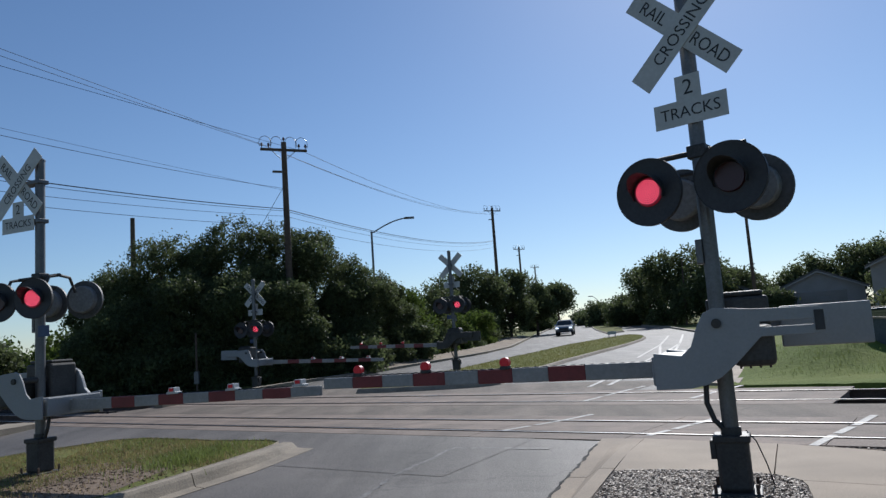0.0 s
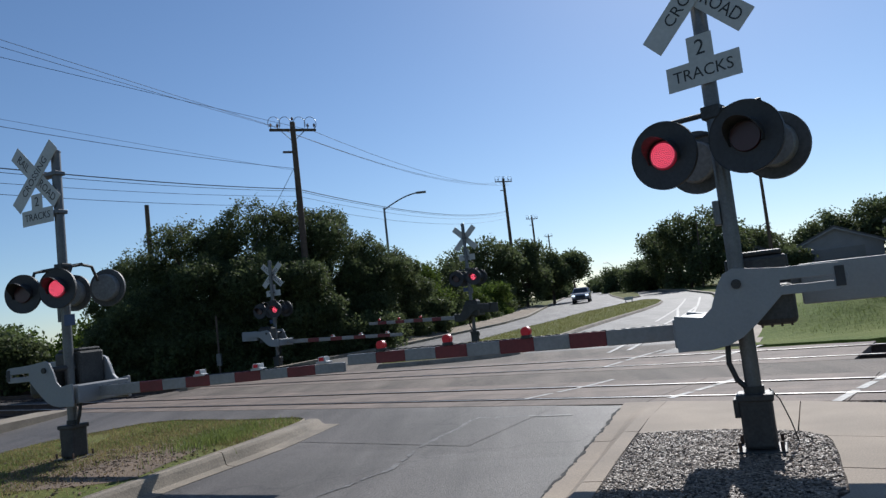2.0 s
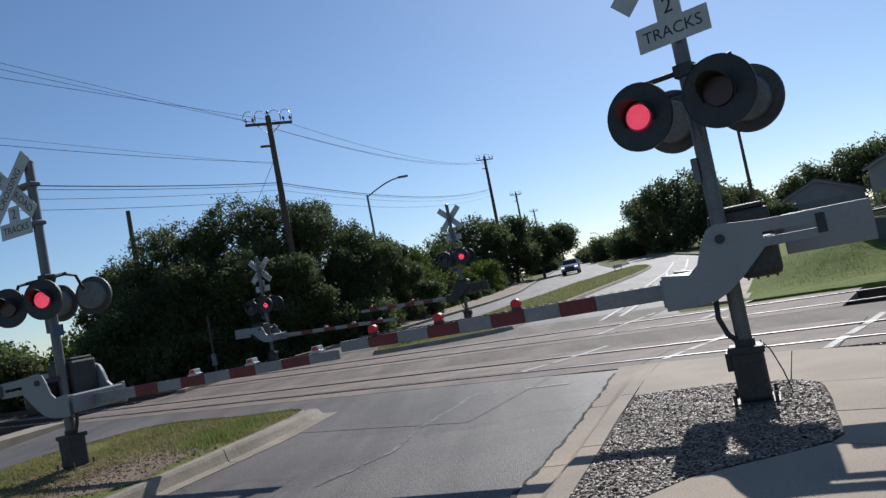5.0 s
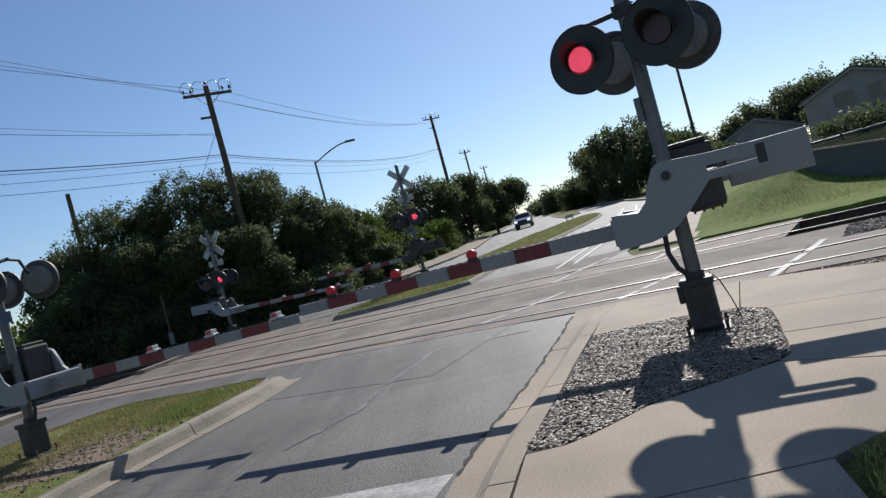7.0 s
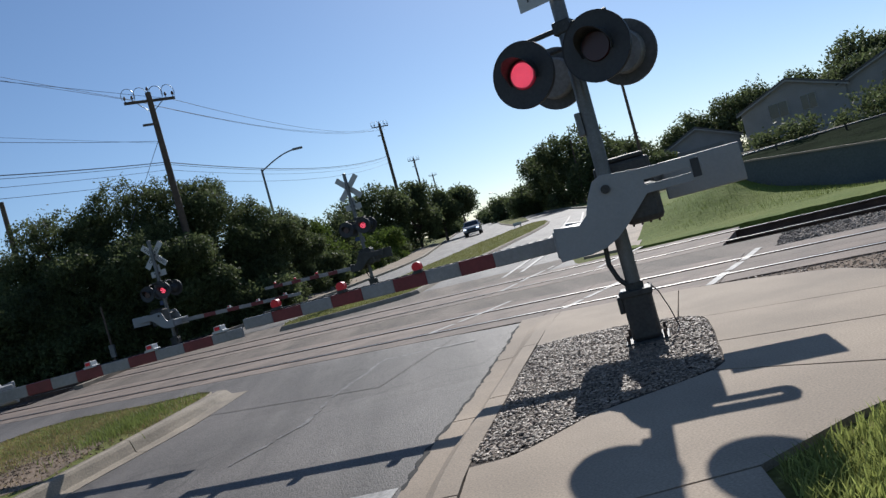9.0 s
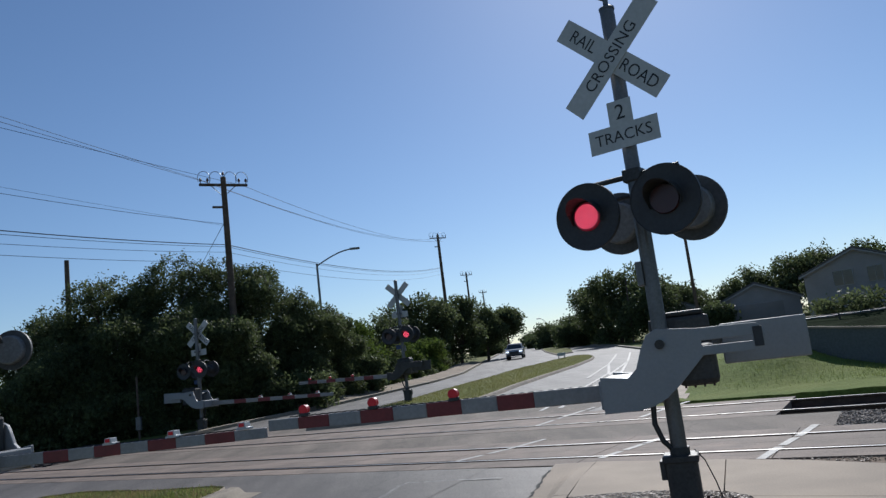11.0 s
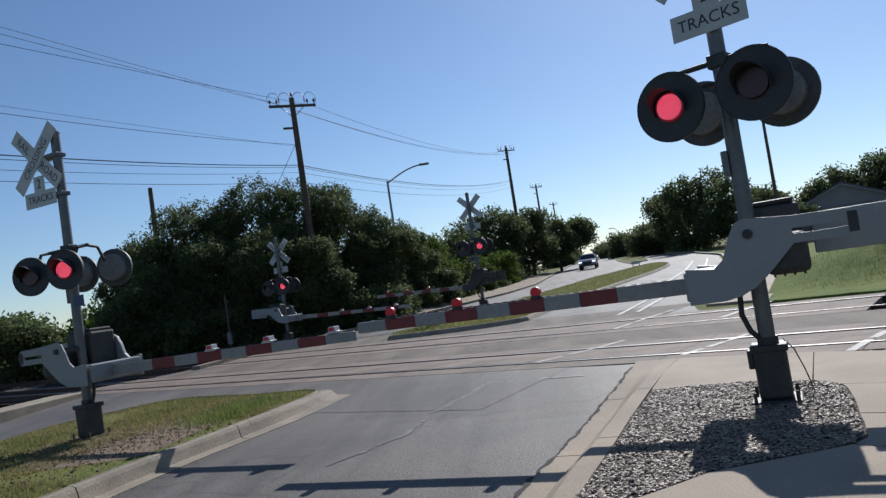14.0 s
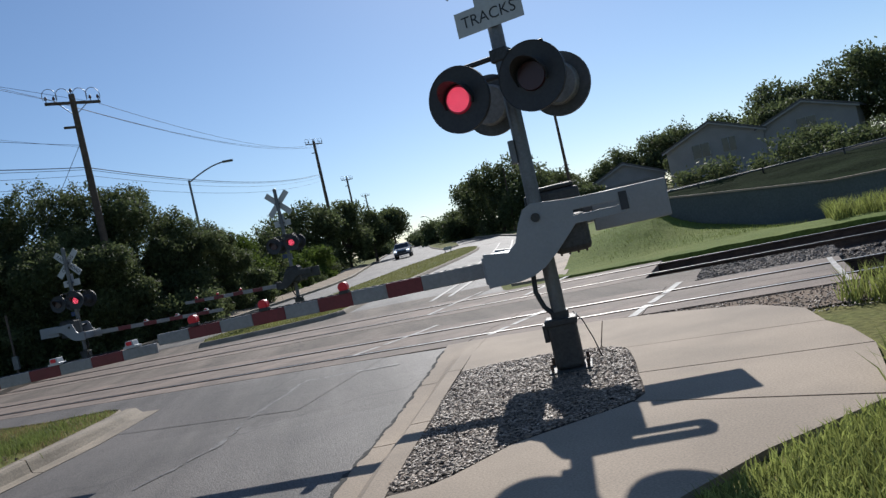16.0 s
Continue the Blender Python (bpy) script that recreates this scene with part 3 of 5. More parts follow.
def ragged(pts, width, dz=0.006, name="crack", mat=None, label="dark ragged crack along the asphalt edge", seed=1):
    """A thin strip with a wandering line and an uneven width, broken here and there."""
    g = np.random.default_rng(seed + int(abs(pts[0][1]) * 100))
    total = sum(math.dist(p, q) for p, q in zip(pts, pts[1:]))
    c = resample(pts, max(8, int(total / 0.07)))
    d = np.gradient(c, axis=0)
    nr = np.stack([-d[:, 1], d[:, 0]], 1) / np.hypot(*d.T)[:, None]
    c = c + nr * (np.convolve(g.normal(0, 0.022, len(c)), (0.25, 0.5, 0.25), "same"))[:, None]
    w = width * g.uniform(0.12, 0.62, len(c))
    bm = bmesh.new()
    last = None
    for p, n, k in zip(c, nr, w):
        a, b = p + n * k, p - n * k
        pair = [bm.verts.new((x, y, T(x, y) + drop(x, y) + dz)) for x, y in (a, b)]
        if last and g.random() > 0.07:
            bm.faces.new((last[0], last[1], pair[1], pair[0]))
        last = pair
    bmesh.ops.recalc_face_normals(bm, faces=bm.faces)
    if sum(f.normal.z for f in bm.faces) < 0:
        bmesh.ops.reverse_faces(bm, faces=bm.faces)
    structure(name, bm, mat or CRACK, label, "crack")


def dashes(p, q, spans, width, dz=0.014):
    p, q = np.array(p), np.array(q)
    for a, b in spans:
        line([p + (q - p) * a, p + (q - p) * b], width, dz)


structure("stop_line", strip([(-3.9, 6.05), (0.19, 5.12)], [(-3.98, 5.5), (0.03, 4.6)], 20, 4, 0.004, height=lambda x, y, u: drop(x, y)), PAINT, "worn white stop bar across the lane", "road line")
for p, q in SEAMS:
    ragged([p, q], 0.07, name="seam", mat=SEALER, label="pale filled seam in the asphalt")
ragged([(0.19, 4.95), (0.40, 5.77), (0.64, 6.45), (0.95, 7.45), (1.32, 8.6), (1.60, 9.45), (1.80, 10.1)], 0.045, dz=0.014)
dashes((0.62, 11.98), (2.24, 13.62), [(0.0, 0.26), (0.32, 0.97)], 0.10)
dashes((2.29, 15.9), (4.0, 18.25), [(0.0, 0.28), (0.34, 0.8), (0.85, 1.0)], 0.10)
dashes((2.55, 10.5), (3.85, 12.0), [(0.0, 0.3), (0.36, 0.62), (0.66, 1.0)], 0.11)
dashes((4.27, 15.05), (5.85, 16.85), [(0.0, 0.45), (0.52, 1.0)], 0.11)
dashes((4.08, 8.98), (5.95, 11.39), [(0.0, 0.28), (0.32, 0.55), (0.6, 0.95)], 0.11)
line([(2.79, 19.08), (4.55, 24.13)], 0.12)
line([(3.3, 19.19), (4.7, 23.2)], 0.12)
line([(4.55, 24.13), (7.47, 32.71)], 0.12)
line([(4.7, 23.2), (6.45, 27.99)], 0.12)
line([(7.47, 32.71), (9.5, 42.1)], 0.12)
line([(6.45, 27.99), (8.1, 32.9)], 0.12)
line([(8.1, 32.9), (10.65, 42.4)], 0.12)
line([(6.2, 31.0), (9.5, 42.1)], 0.13)
line([(7.2, 31.4), (10.65, 42.4)], 0.13)
line([(9.5, 42.1), (13.2, 56.5)], 0.13)
line([(10.65, 42.4), (14.4, 57.0)], 0.13)


line([rs(1.12, S_A - 0.58), rs(1.12, S_B + 0.58)], 0.07, name="panel_end_line")


# kerbed islands
def island(name, outline, label, mat, height=0.14, kerb_w=0.16, n=60, piece=2.4, foot=-0.08):
    """A raised grass plot ringed by kerb stones."""
    pts = outline + [outline[0]]
    total = sum(math.dist(p, q) for p, q in zip(pts, pts[1:]))
    m = max(24, int(total / 0.4))
    ring = resample(pts, m + 1)[:-1]
    nxt, prv = np.roll(ring, -1, 0), np.roll(ring, 1, 0)
    d = nxt - prv
    nr = np.stack([-d[:, 1], d[:, 0]], 1) / np.hypot(*d.T)[:, None]
    area = np.sum(ring[:, 0] * nxt[:, 1] - nxt[:, 0] * ring[:, 1])
    if area < 0:
        nr = -nr
    isl = thing(name, Matrix(), label, "traffic island", kind="structure")
    step = max(1, round(piece / (total / m)))
    for i in range(0, m, step):
        bm = bmesh.new()
        rows = []
        for j in range(i, min(i + step, m) + 1):
            k = j % m
            p = ring[k].copy()
            if j == i:
                p += (nxt[k] - p) * 0.02
            q = p + nr[k] * kerb_w
            z = T(*p)
            rows.append([bm.verts.new((*(p + nr[k] * o), z + h)) for o, h in ((0, foot), (kerb_w * 0.12, max(foot + 0.08, height - 0.15)), (kerb_w * 0.48, height - 0.05), (kerb_w * 0.70, height - 0.012), (kerb_w * 0.86, height), (kerb_w, height), (kerb_w, -0.05))])
        for r0, r1 in zip(rows, rows[1:]):
            for c in range(6):
                bm.faces.new((r0[c], r1[c], r1[c + 1], r0[c + 1]))
        bm.faces.new(rows[0][::-1])
        bm.faces.new(rows[-1])
        bmesh.ops.recalc_face_normals(bm, faces=bm.faces)
        part("kerb_stone", bm, KERB, isl)
    inner = ring + nr * (kerb_w - 0.01)
    bm = bmesh.new()
    f = bm.faces.new([bm.verts.new((x, y, T(x, y) + height - 0.02)) for x, y in inner])
    bmesh.ops.triangulate(bm, faces=[f])
    part("turf", bm, mat, isl)
    return isl, [tuple(p) for p in inner]


L_ISLAND = [(-4.62, -6), (-4.40, 2.0), (-4.14, 6.3), (-3.91, 7.6), (-3.72, 8.35), (-3.49, 9.25), (-3.30, 10.1), (-3.12, 11.0), (-2.99, 11.7), (-2.96, 12.15), (-3.15, 12.5), (-3.8, 12.75), (-4.4, 12.98), (-5.1, 13.45), (-6.1, 14.05), (-6.8, 14.1), (-7.2, 13.6), (-7.9, 12.6), (-8.1, 11.5), (-8.3, 4), (-9.0, -6)]
isl_l, inner_l = island("grass_island", L_ISLAND, "grassy traffic island with dry patches inside a concrete kerb", GRASS, height=0.03, foot=-0.1, kerb_w=0.05)
MEDIAN = [(-3.95, 23.8), (-3.85, 22.6), (-2.7, 22.1), (-1.5, 21.75), (-0.1, 21.6), (0.58, 21.9), (1.0, 23.4), (1.75, 26.2), (3.4, 31.5), (5.65, 37.7), (8.2, 44.6), (10.5, 52.0), (11.6, 56.5), (12.05, 60.5), (11.6, 63.2), (10.6, 62.8), (8.65, 59.4), (5.3, 52.1), (2.5, 42.4), (0.57, 36.6), (-0.88, 31.9), (-1.75, 29.4), (-2.8, 27.0), (-3.55, 24.8)]
isl_m, inner_m = island("median", MEDIAN, "long grassy median with a concrete kerb climbing the hill", GRASS, piece=3.0)
isl_f, inner_f = island("median_far", [(11.2, 74), (13.4, 76.5), (15.4, 90), (17.0, 108), (16.2, 115), (14.4, 112), (12.6, 94)], "second grassy median further up the hill", GRASS, piece=4.0)


def island_fall(x, y, u):
    """Rolled kerb of the island: rounded top, hollow face, flat pan."""
    lift = 0.026 if u > 0.03 else 0.012
    v = max(0.0, min(1.0, (u - 0.30) / 0.24))
    low = drop(x, y)
    return lift + (min(low, -0.02) - lift) * v * v * (3 - 2 * v)


# rolled kerb with its pan beside the island
gutter_l = thing("gutter_island", Matrix(), "tan concrete rolled kerb and gutter along the island", "kerb", kind="structure")
GI = [(-4.62, -6), (-4.40, 2.0), (-4.14, 6.3), (-3.91, 7.6), (-3.72, 8.35), (-3.49, 9.25), (-3.30, 10.1), (-3.12, 11.0), (-2.99, 11.7), (-2.95, 12.1)]
GO = [(-4.17, -6), (-3.99, 2.0), (-3.77, 6.2), (-3.53, 7.5), (-3.37, 8.3), (-3.11, 9.15), (-2.89, 9.9), (-2.66, 10.6), (-2.44, 11.3), (-2.33, 11.7)]
a, b = resample(GI, 43), resample(GO, 43)
for i in range(0, 42, 6):
    pa, pb = a[i:i + 7].copy(), b[i:i + 7].copy()
    for q in (pa, pb):
        q[0] += (q[1] - q[0]) * 0.02
        q[-1] -= (q[-1] - q[-2]) * 0.02
    part("slab", strip(pa, pb, 8, 16, 0.008, skirt=0.10, height=island_fall), KERB, gutter_l)



# kerb and pavement along the far side of the road
def edging(name, pts, width, label, height=0.12, piece=3.0, mat=None):
    e = thing(name, Matrix(), label, "kerb", kind="structure")
    p = np.array(pts, float)
    total = float(np.sum(np.hypot(*np.diff(p, axis=0).T)))
    n = max(2, int(total / piece)) + 1
    a = resample(pts, n)
    d = np.gradient(a, axis=0)
    nr = np.stack([-d[:, 1], d[:, 0]], 1) / np.hypot(*d.T)[:, None] * width
    b = a + nr
    for i in range(n - 1):
        g = (a[i + 1] - a[i]) * 0.004
        part("kerb_stone", strip([a[i] + g, a[i + 1] - g], [b[i] + g, b[i + 1] - g], 3, 2, height, skirt=0.3), mat or KERB, e)


edging("kerb_far", [(-9.9, 22.6), (-9.6, 24.0), (-8.75, 27.6), (-7.3, 31.5), (-5.1, 35.8), (-3.1, 41.5), (-0.5, 49.3), (1.6, 60.0), (2.9, 72.0), (4.7, 88.0), (7.9, 115), (12.6, 150)], 0.3, "pale concrete kerb along the oncoming lanes")
structure("dirt_shoulder", strip([(-5.9, 37.5), (-4.6, 43.0), (-2.6, 49.6), (-0.6, 60.0), (0.9, 72.0), (3.0, 88.0)], [(-4.75, 37.5), (-3.0, 42.6), (-0.85, 49.4), (1.25, 60.0), (2.6, 72.0), (4.4, 88.0)], 50, 8, 0.02, skirt=0.3, height=lambda x, y, u: 0.26 * (1 - u) + 0.06 * noise.noise((x * 0.9, y * 0.9, 1))), PALEDIRT, "bare pale dirt shoulder above the kerb", "soil")
edging("pavement_far", [(-6.2, 36.5), (-4.9, 43.0), (-3.0, 49.6), (-1.0, 60.0), (0.5, 72.0), (2.6, 88.0)], 0.9, "narrow pale concrete walk above the road", height=0.2)
edging("kerb_left", [(-17.3, -40), (-12.8, 4), (-11.75, 14), (-11.4, 16.1), (-11.0, 18.6)], 1.3, "concrete walk beside the oncoming lane", height=0.1)
edging("kerb_right", list(reversed([(4.8, 19.3), (6.45, 23.4), (8.75, 30.8), (12.55, 45.0), (16.05, 59.5), (18.35, 80), (18.95, 97)])), 0.25, "concrete kerb along the road climbing the hill")
structure("walk_far_right", strip([(4.75, 18.2), (5.2, 19.6), (6.8, 23.3), (9.1, 30.7)], [(5.9, 17.25), (6.7, 19.3), (8.2, 22.9), (10.4, 30.3)], 20, 4, 0.03, skirt=0.15), CONCRETE, "tan concrete walk leading on from the crossing", "pavement")


# ---- level crossing gates ----
ROAD_HEADING = 18.0


def disc_mesh(r, thick, seg=40):
    """A shallow round target plate facing -y, with a rolled rim."""
    bm = bmesh.new()
    prof = [(0.0, 0.0), (r * 0.55, 0.0), (r * 0.97, -0.012), (r, -0.02), (r, thick), (r * 0.96, thick), (0.0, thick * 0.6)]
    rings = []
    for rad, y in prof:
        if rad == 0:
            rings.append([bm.verts.new((0, y, 0))])
        else:
            rings.append([bm.verts.new((rad * math.cos(2 * math.pi * k / seg), y, rad * math.sin(2 * math.pi * k / seg))) for k in range(seg)])
    for a, b in zip(rings, rings[1:]):
        for k in range(seg):
            j = (k + 1) % seg
            vs = [a[0] if len(a) == 1 else a[k]] + ([] if len(a) == 1 else [a[j]]) + ([b[0]] if len(b) == 1 else [b[j], b[k]])
            bm.faces.new(vs)
    bmesh.ops.recalc_face_normals(bm, faces=bm.faces)
    return bm


def hood_mesh(r, length, seg=24):
    """The visor over a lamp: the upper part of a tube, cut back at its ends."""
    bm = bmesh.new()
    rows = []
    for k in range(seg + 1):
        a = radians(-25 + 230 * k / seg)
        reach = length * (0.25 + 0.75 * max(0.0, math.sin(a)) ** 0.7)
        rows.append([bm.verts.new((rad * math.cos(a), y, rad * math.sin(a))) for rad, y in ((r, 0), (r, -reach), (r - 0.006, -reach), (r - 0.006, 0))])
    for p, q in zip(rows, rows[1:]):
        for i in range(4):
            bm.faces.new((p[i], p[(i + 1) % 4], q[(i + 1) % 4], q[i]))
    bm.faces.new(rows[0]); bm.faces.new(rows[-1][::-1])
    bmesh.ops.recalc_face_normals(bm, faces=bm.faces)
    return bm


def place(ob, m):
    ob.matrix_basis = m
    return ob


def flasher(gate, hd, x, y, z, lit, back, aim, rear, disc=0.305):
    """One round lamp; back: turned away from the road user."""
    face = hd @ pose(x, y, z, 0, 0, (180 if back else 0) + aim)
    d = place(part("lamp_target", disc_mesh(disc, 0.02), rear if back else BLACK, gate, "round black target plate" if not back else "back lamp with round target plate", smooth=False), face)
    if back:
        place(part("lamp_housing", tube([(0, 0.02, 0), (0, 0.09, 0), (0, 0.105, 0)], [0.205, 0.20, 0.185], 28), PALEDISC if rear is GREYDISC else rear, d, "pale round lamp back"), Matrix())
    else:
        place(part("lamp_housing", tube([(0, 0.02, 0), (0, 0.12, 0), (0, 0.22, 0)], [0.17, 0.16, 0.09], 20), BLACK, d), Matrix())
    place(part("hood", hood_mesh(0.15, 0.24), BLACK, d), Matrix())
    bm = bmesh.new()
    add_tube(bm, [(0, -0.028, 0), (0, -0.008, 0)], [0.122, 0.13], 28)
    place(part("lens", bm, REDGLOW if lit else REDOFF, d, "glowing red lens" if lit else "dark red lens"), Matrix())
    if lit:
        bm = bmesh.new()
        for ring in range(7):
            nring = 1 if ring == 0 else 6 * ring
            for k in range(nring):
                a = 2 * math.pi * k / nring + ring * 0.4
                rr = 0.0172 * ring
                q = bmesh.ops.create_circle(bm, cap_ends=True, radius=0.0052, segments=6)
                bmesh.ops.transform(bm, verts=q["verts"], matrix=pose(rr * math.cos(a), -0.031, rr * math.sin(a), 90))
        place(part("red_lights", bm, REDLIT, d, "lit red dots of the lamp"), Matrix())
    return d


def blade(gate, angle, words, y, mat_front=SIGN):
    m = Matrix.Translation((0, y, CROSS_Z)) @ Matrix.Rotation(radians(angle), 4, "Y")
    b = place(part("blade", box(-0.61, 0.61, -0.004, 0.004, -0.114, 0.114, bevel=0.002), mat_front, gate, "white crossbuck blade with black words"), m)
    for k, w in words:
        text_mesh(w, 0.165, LETTER, b, Matrix.Translation((k, -0.0055, -0.005)) @ Matrix.Rotation(radians(90), 4, "X") @ Matrix.Diagonal((0.92, 1, 1, 1)))
    return b


CROSS_Z = 4.27


def slotted_plate(outline, k, y0, y1):
    """The counterweight arm: a curved root, two bars round a slot, a rounded end."""
    bm = bmesh.new()
    i = max(range(len(outline)), key=lambda n: k * outline[n][0])
    root = outline[:i + 1] + [(k * 0.33, 0.098), (k * 0.33, -0.008), (k * 0.33, -0.052), (k * 0.33, -0.128)] + outline[i + 1:]
    top = [(0.33, 0.098), (0.72, 0.09), (0.72, -0.008), (0.33, -0.008)]
    low = [(0.33, -0.052), (0.72, -0.052), (0.72, -0.128), (0.33, -0.128)]
    end = [(0.72, 0.09), (0.765, 0.087), (0.80, 0.055), (0.825, -0.02), (0.80, -0.10), (0.765, -0.125), (0.72, -0.128), (0.72, -0.052), (0.72, -0.008)]
    for loop in (root, [(k * a, b) for a, b in top], [(k * a, b) for a, b in low], [(k * a, b) for a, b in end]):
        bm.faces.new([bm.verts.new((a, y0, b)) for a, b in loop])
    bmesh.ops.remove_doubles(bm, verts=bm.verts, dist=0.0005)
    bmesh.ops.recalc_face_normals(bm, faces=bm.faces)
    q = bmesh.ops.extrude_face_region(bm, geom=list(bm.faces), use_keep_orig=True)
    bmesh.ops.translate(bm, verts=[v for v in q["geom"] if isinstance(v, bmesh.types.BMVert)], vec=(0, y1 - y0, 0))
    bmesh.ops.recalc_face_normals(bm, faces=bm.faces)
    edges = [e for e in bm.edges if len(e.link_faces) == 2 and e.calc_face_angle() > 1.2 and abs(e.verts[0].co.y - e.verts[1].co.y) < 0.001]
    bmesh.ops.bevel(bm, geom=edges, offset=0.004, segments=2, affect="EDGES", profile=0.5)
    return bm


def crossing_gate(x, y, facing, side, arm_angle, lit, label, head=0.0, sep=0.75, aim=0.0, pz=1.45, arm_len=3.95, bell=True, cross_z=4.27, tracks_z=3.46, lamp_z=2.67, top=4.75, cross_x=0.0, base_z=None, lit_back=0, pale=False, cast=CAST, rear=GREYDISC, lights=(0.42, 0.66, 0.88), disc=0.305, both=False):
    """A mast with crossbuck, lamps and a gate. facing: degrees that turn the front, which looks along -y; side: -1 arm to the viewer's left, 1 to the right; arm_angle: 0 down, 90 up."""
    global CROSS_Z
    CROSS_Z = cross_z
    z0 = T(x, y) if base_z is None else base_z
    g = thing("crossing_gate", pose(x, y, z0, 0, 0, facing), label, "crossing gate", "level crossing gates")
    # pedestal with flange and bolts
    bm = add_box(bmesh.new(), -0.2, 0.2, -0.2, 0.2, 0.0, 0.035, bevel=0.008)
    add_box(bm, -0.132, 0.132, -0.132, 0.132, 0.035, 0.48, bevel=0.03)
    add_box(bm, -0.15, 0.15, -0.15, 0.15, 0.44, 0.50, bevel=0.012)
    ped = part("pedestal", bm, DARKIRON, g, "dark cast-iron pedestal")
    part("junction_box", box(-0.18, -0.132, -0.09, 0.09, 0.3, 0.46, bevel=0.008), DARKIRON, g)
    for i in (-1, 1):
        for j in (-1, 1):
            place(part("bolt", tube([(0, 0, 0.03), (0, 0, 0.11)], 0.016, 6), RUST, ped), Matrix.Translation((i * 0.165, j * 0.165, 0)))
    if bell:
        part("ground_wire", tube([(0.12, 0.05, 0.52), (0.19, 0.1, 0.42), (0.25, 0.2, 0.22), (0.30, 0.25, 0.0)], 0.006, 6), CABLE, g, "thin black ground wire")
    part("ring", tube([(0, 0, 0.50), (0, 0, 0.56)], 0.085, 16), DARKIRON, ped)
    bm = tube([(0, 0, 0.4), (0, 0, top)], 0.068, 20)
    add_tube(bm, [(0, 0, top), (0, 0, top + 0.02), (0, 0, top + 0.05)], [0.074, 0.074, 0.03], 20)
    part("mast", bm, GALV, g, "weathered grey metal mast", smooth=False)
    if bell:
        bm = tube([(0, 0, top + 0.04), (0, 0, top + 0.12)], 0.025, 10)
        add_tube(bm, [(0, 0, top + 0.12), (0, 0, top + 0.16), (0, 0, top + 0.26), (0, 0, top + 0.40), (0, 0, top + 0.46)], [0.05, 0.10, 0.115, 0.11, 0.05], 20)
        part("bell", bm, GALV, g, "electric warning bell on the mast top")
    # signs
    front = -0.095
    hd = Matrix.Rotation(radians(head), 4, "Z")
    for angle, words in ((45, ((-0.34, "RAIL"), (0.34, "ROAD"))), (-44, ((0.0, "CROSSING"),))):
        b = blade(g, angle, words, front - (0.012 if angle < 0 else 0))
        b.matrix_basis = hd @ Matrix.Translation((cross_x, 0, 0)) @ b.matrix_basis
        if both:
            for u, w in (((0.0, "CROSSING"),) if angle > 0 else ((-0.34, "RAIL"), (0.34, "ROAD"))):
                text_mesh(w, 0.165, LETTER, b, Matrix.Rotation(radians(180), 4, "Z") @ Matrix.Translation((u, -0.0055, -0.005)) @ Matrix.Rotation(radians(90), 4, "X") @ Matrix.Diagonal((0.92, 1, 1, 1)))
    s = place(part("tracks_sign", plate([(-0.335, -0.115), (0.335, -0.115), (0.335, 0.115), (0.115, 0.115), (0.115, 0.34), (-0.115, 0.34), (-0.115, 0.115), (-0.335, 0.115)], -0.004, 0.004), SIGN, g, "white inverted-T sign with a track count"), hd @ pose(cross_x, front, tracks_z - 0.02, 0, 0, 0))
    text_mesh("TRACKS", 0.15, LETTER, s, Matrix.Translation((0, -0.0055, 0)) @ Matrix.Rotation(radians(90), 4, "X"))
    text_mesh("2", 0.2, LETTER, s, Matrix.Translation((0, -0.0055, 0.22)) @ Matrix.Rotation(radians(90), 4, "X"))
    for zz in (cross_z, tracks_z):
        bm = box(min(0, cross_x) - 0.085, max(0, cross_x) + 0.085, -0.088, 0.08, zz - 0.03, zz + 0.03, bevel=0.008)
        place(part("bracket", bm, GALV, g), hd)
    # cross arms and lamps
    bm = tube([(-0.42, -0.02, lamp_z + 0.34), (0.42, -0.02, lamp_z + 0.34)], 0.025, 12)
    add_box(bm, -0.085, 0.085, -0.085, 0.085, lamp_z + 0.28, lamp_z + 0.40, bevel=0.012)
    for i in (-1, 1):
        for j in (-1, 1):
            add_tube(bm, [(i * 0.39, -0.02, lamp_z + 0.34), (i * 0.39, j * sep * 0.2, lamp_z + 0.31), (i * 0.385, j * sep * 0.32, lamp_z + 0.1)], 0.022, 10)
    add_tube(bm, [(-0.30, 0.03, lamp_z + 0.17), (0.30, 0.03, lamp_z + 0.17)], 0.02, 10)
    place(part("cross_arm", bm, DARKIRON, g, "pipe arm that carries the lamps"), hd)
    for i in (-1, 1):
        flasher(g, hd, i * 0.36, -sep * 0.46, lamp_z, (lit == i), False, aim, rear, disc)
        flasher(g, hd, i * 0.36, sep * 0.54, lamp_z, lit_back == i, True, aim, rear, disc)
    if not bell:
        place(part("plate", box(0.08, 0.30, -0.10, -0.09, lamp_z - 0.52, lamp_z - 0.36, bevel=0.004), PLATE_BLUE, g, "small blue plate"), hd)
    part("mast_box", box(-0.12, -0.06, -0.05, 0.05, 1.98, 2.2, bevel=0.01), GALV, g)
    # mechanism, on the side away from the arm
    k = -side
    case = part("mechanism_case", box(-0.1, 0.42, 0.09, 0.52, pz - 0.36, pz + 0.22, bevel=0.03) if k > 0 else box(-0.42, 0.1, 0.09, 0.52, pz - 0.36, pz + 0.22, bevel=0.03), DARKIRON, g, "dark iron gate mechanism case")
    part("motor_housing", box(*sorted((k * 0.10, k * 0.43)), -0.34, 0.085, pz - 0.37, pz - 0.03, bevel=0.05), DARKIRON, case, "dark iron motor housing")
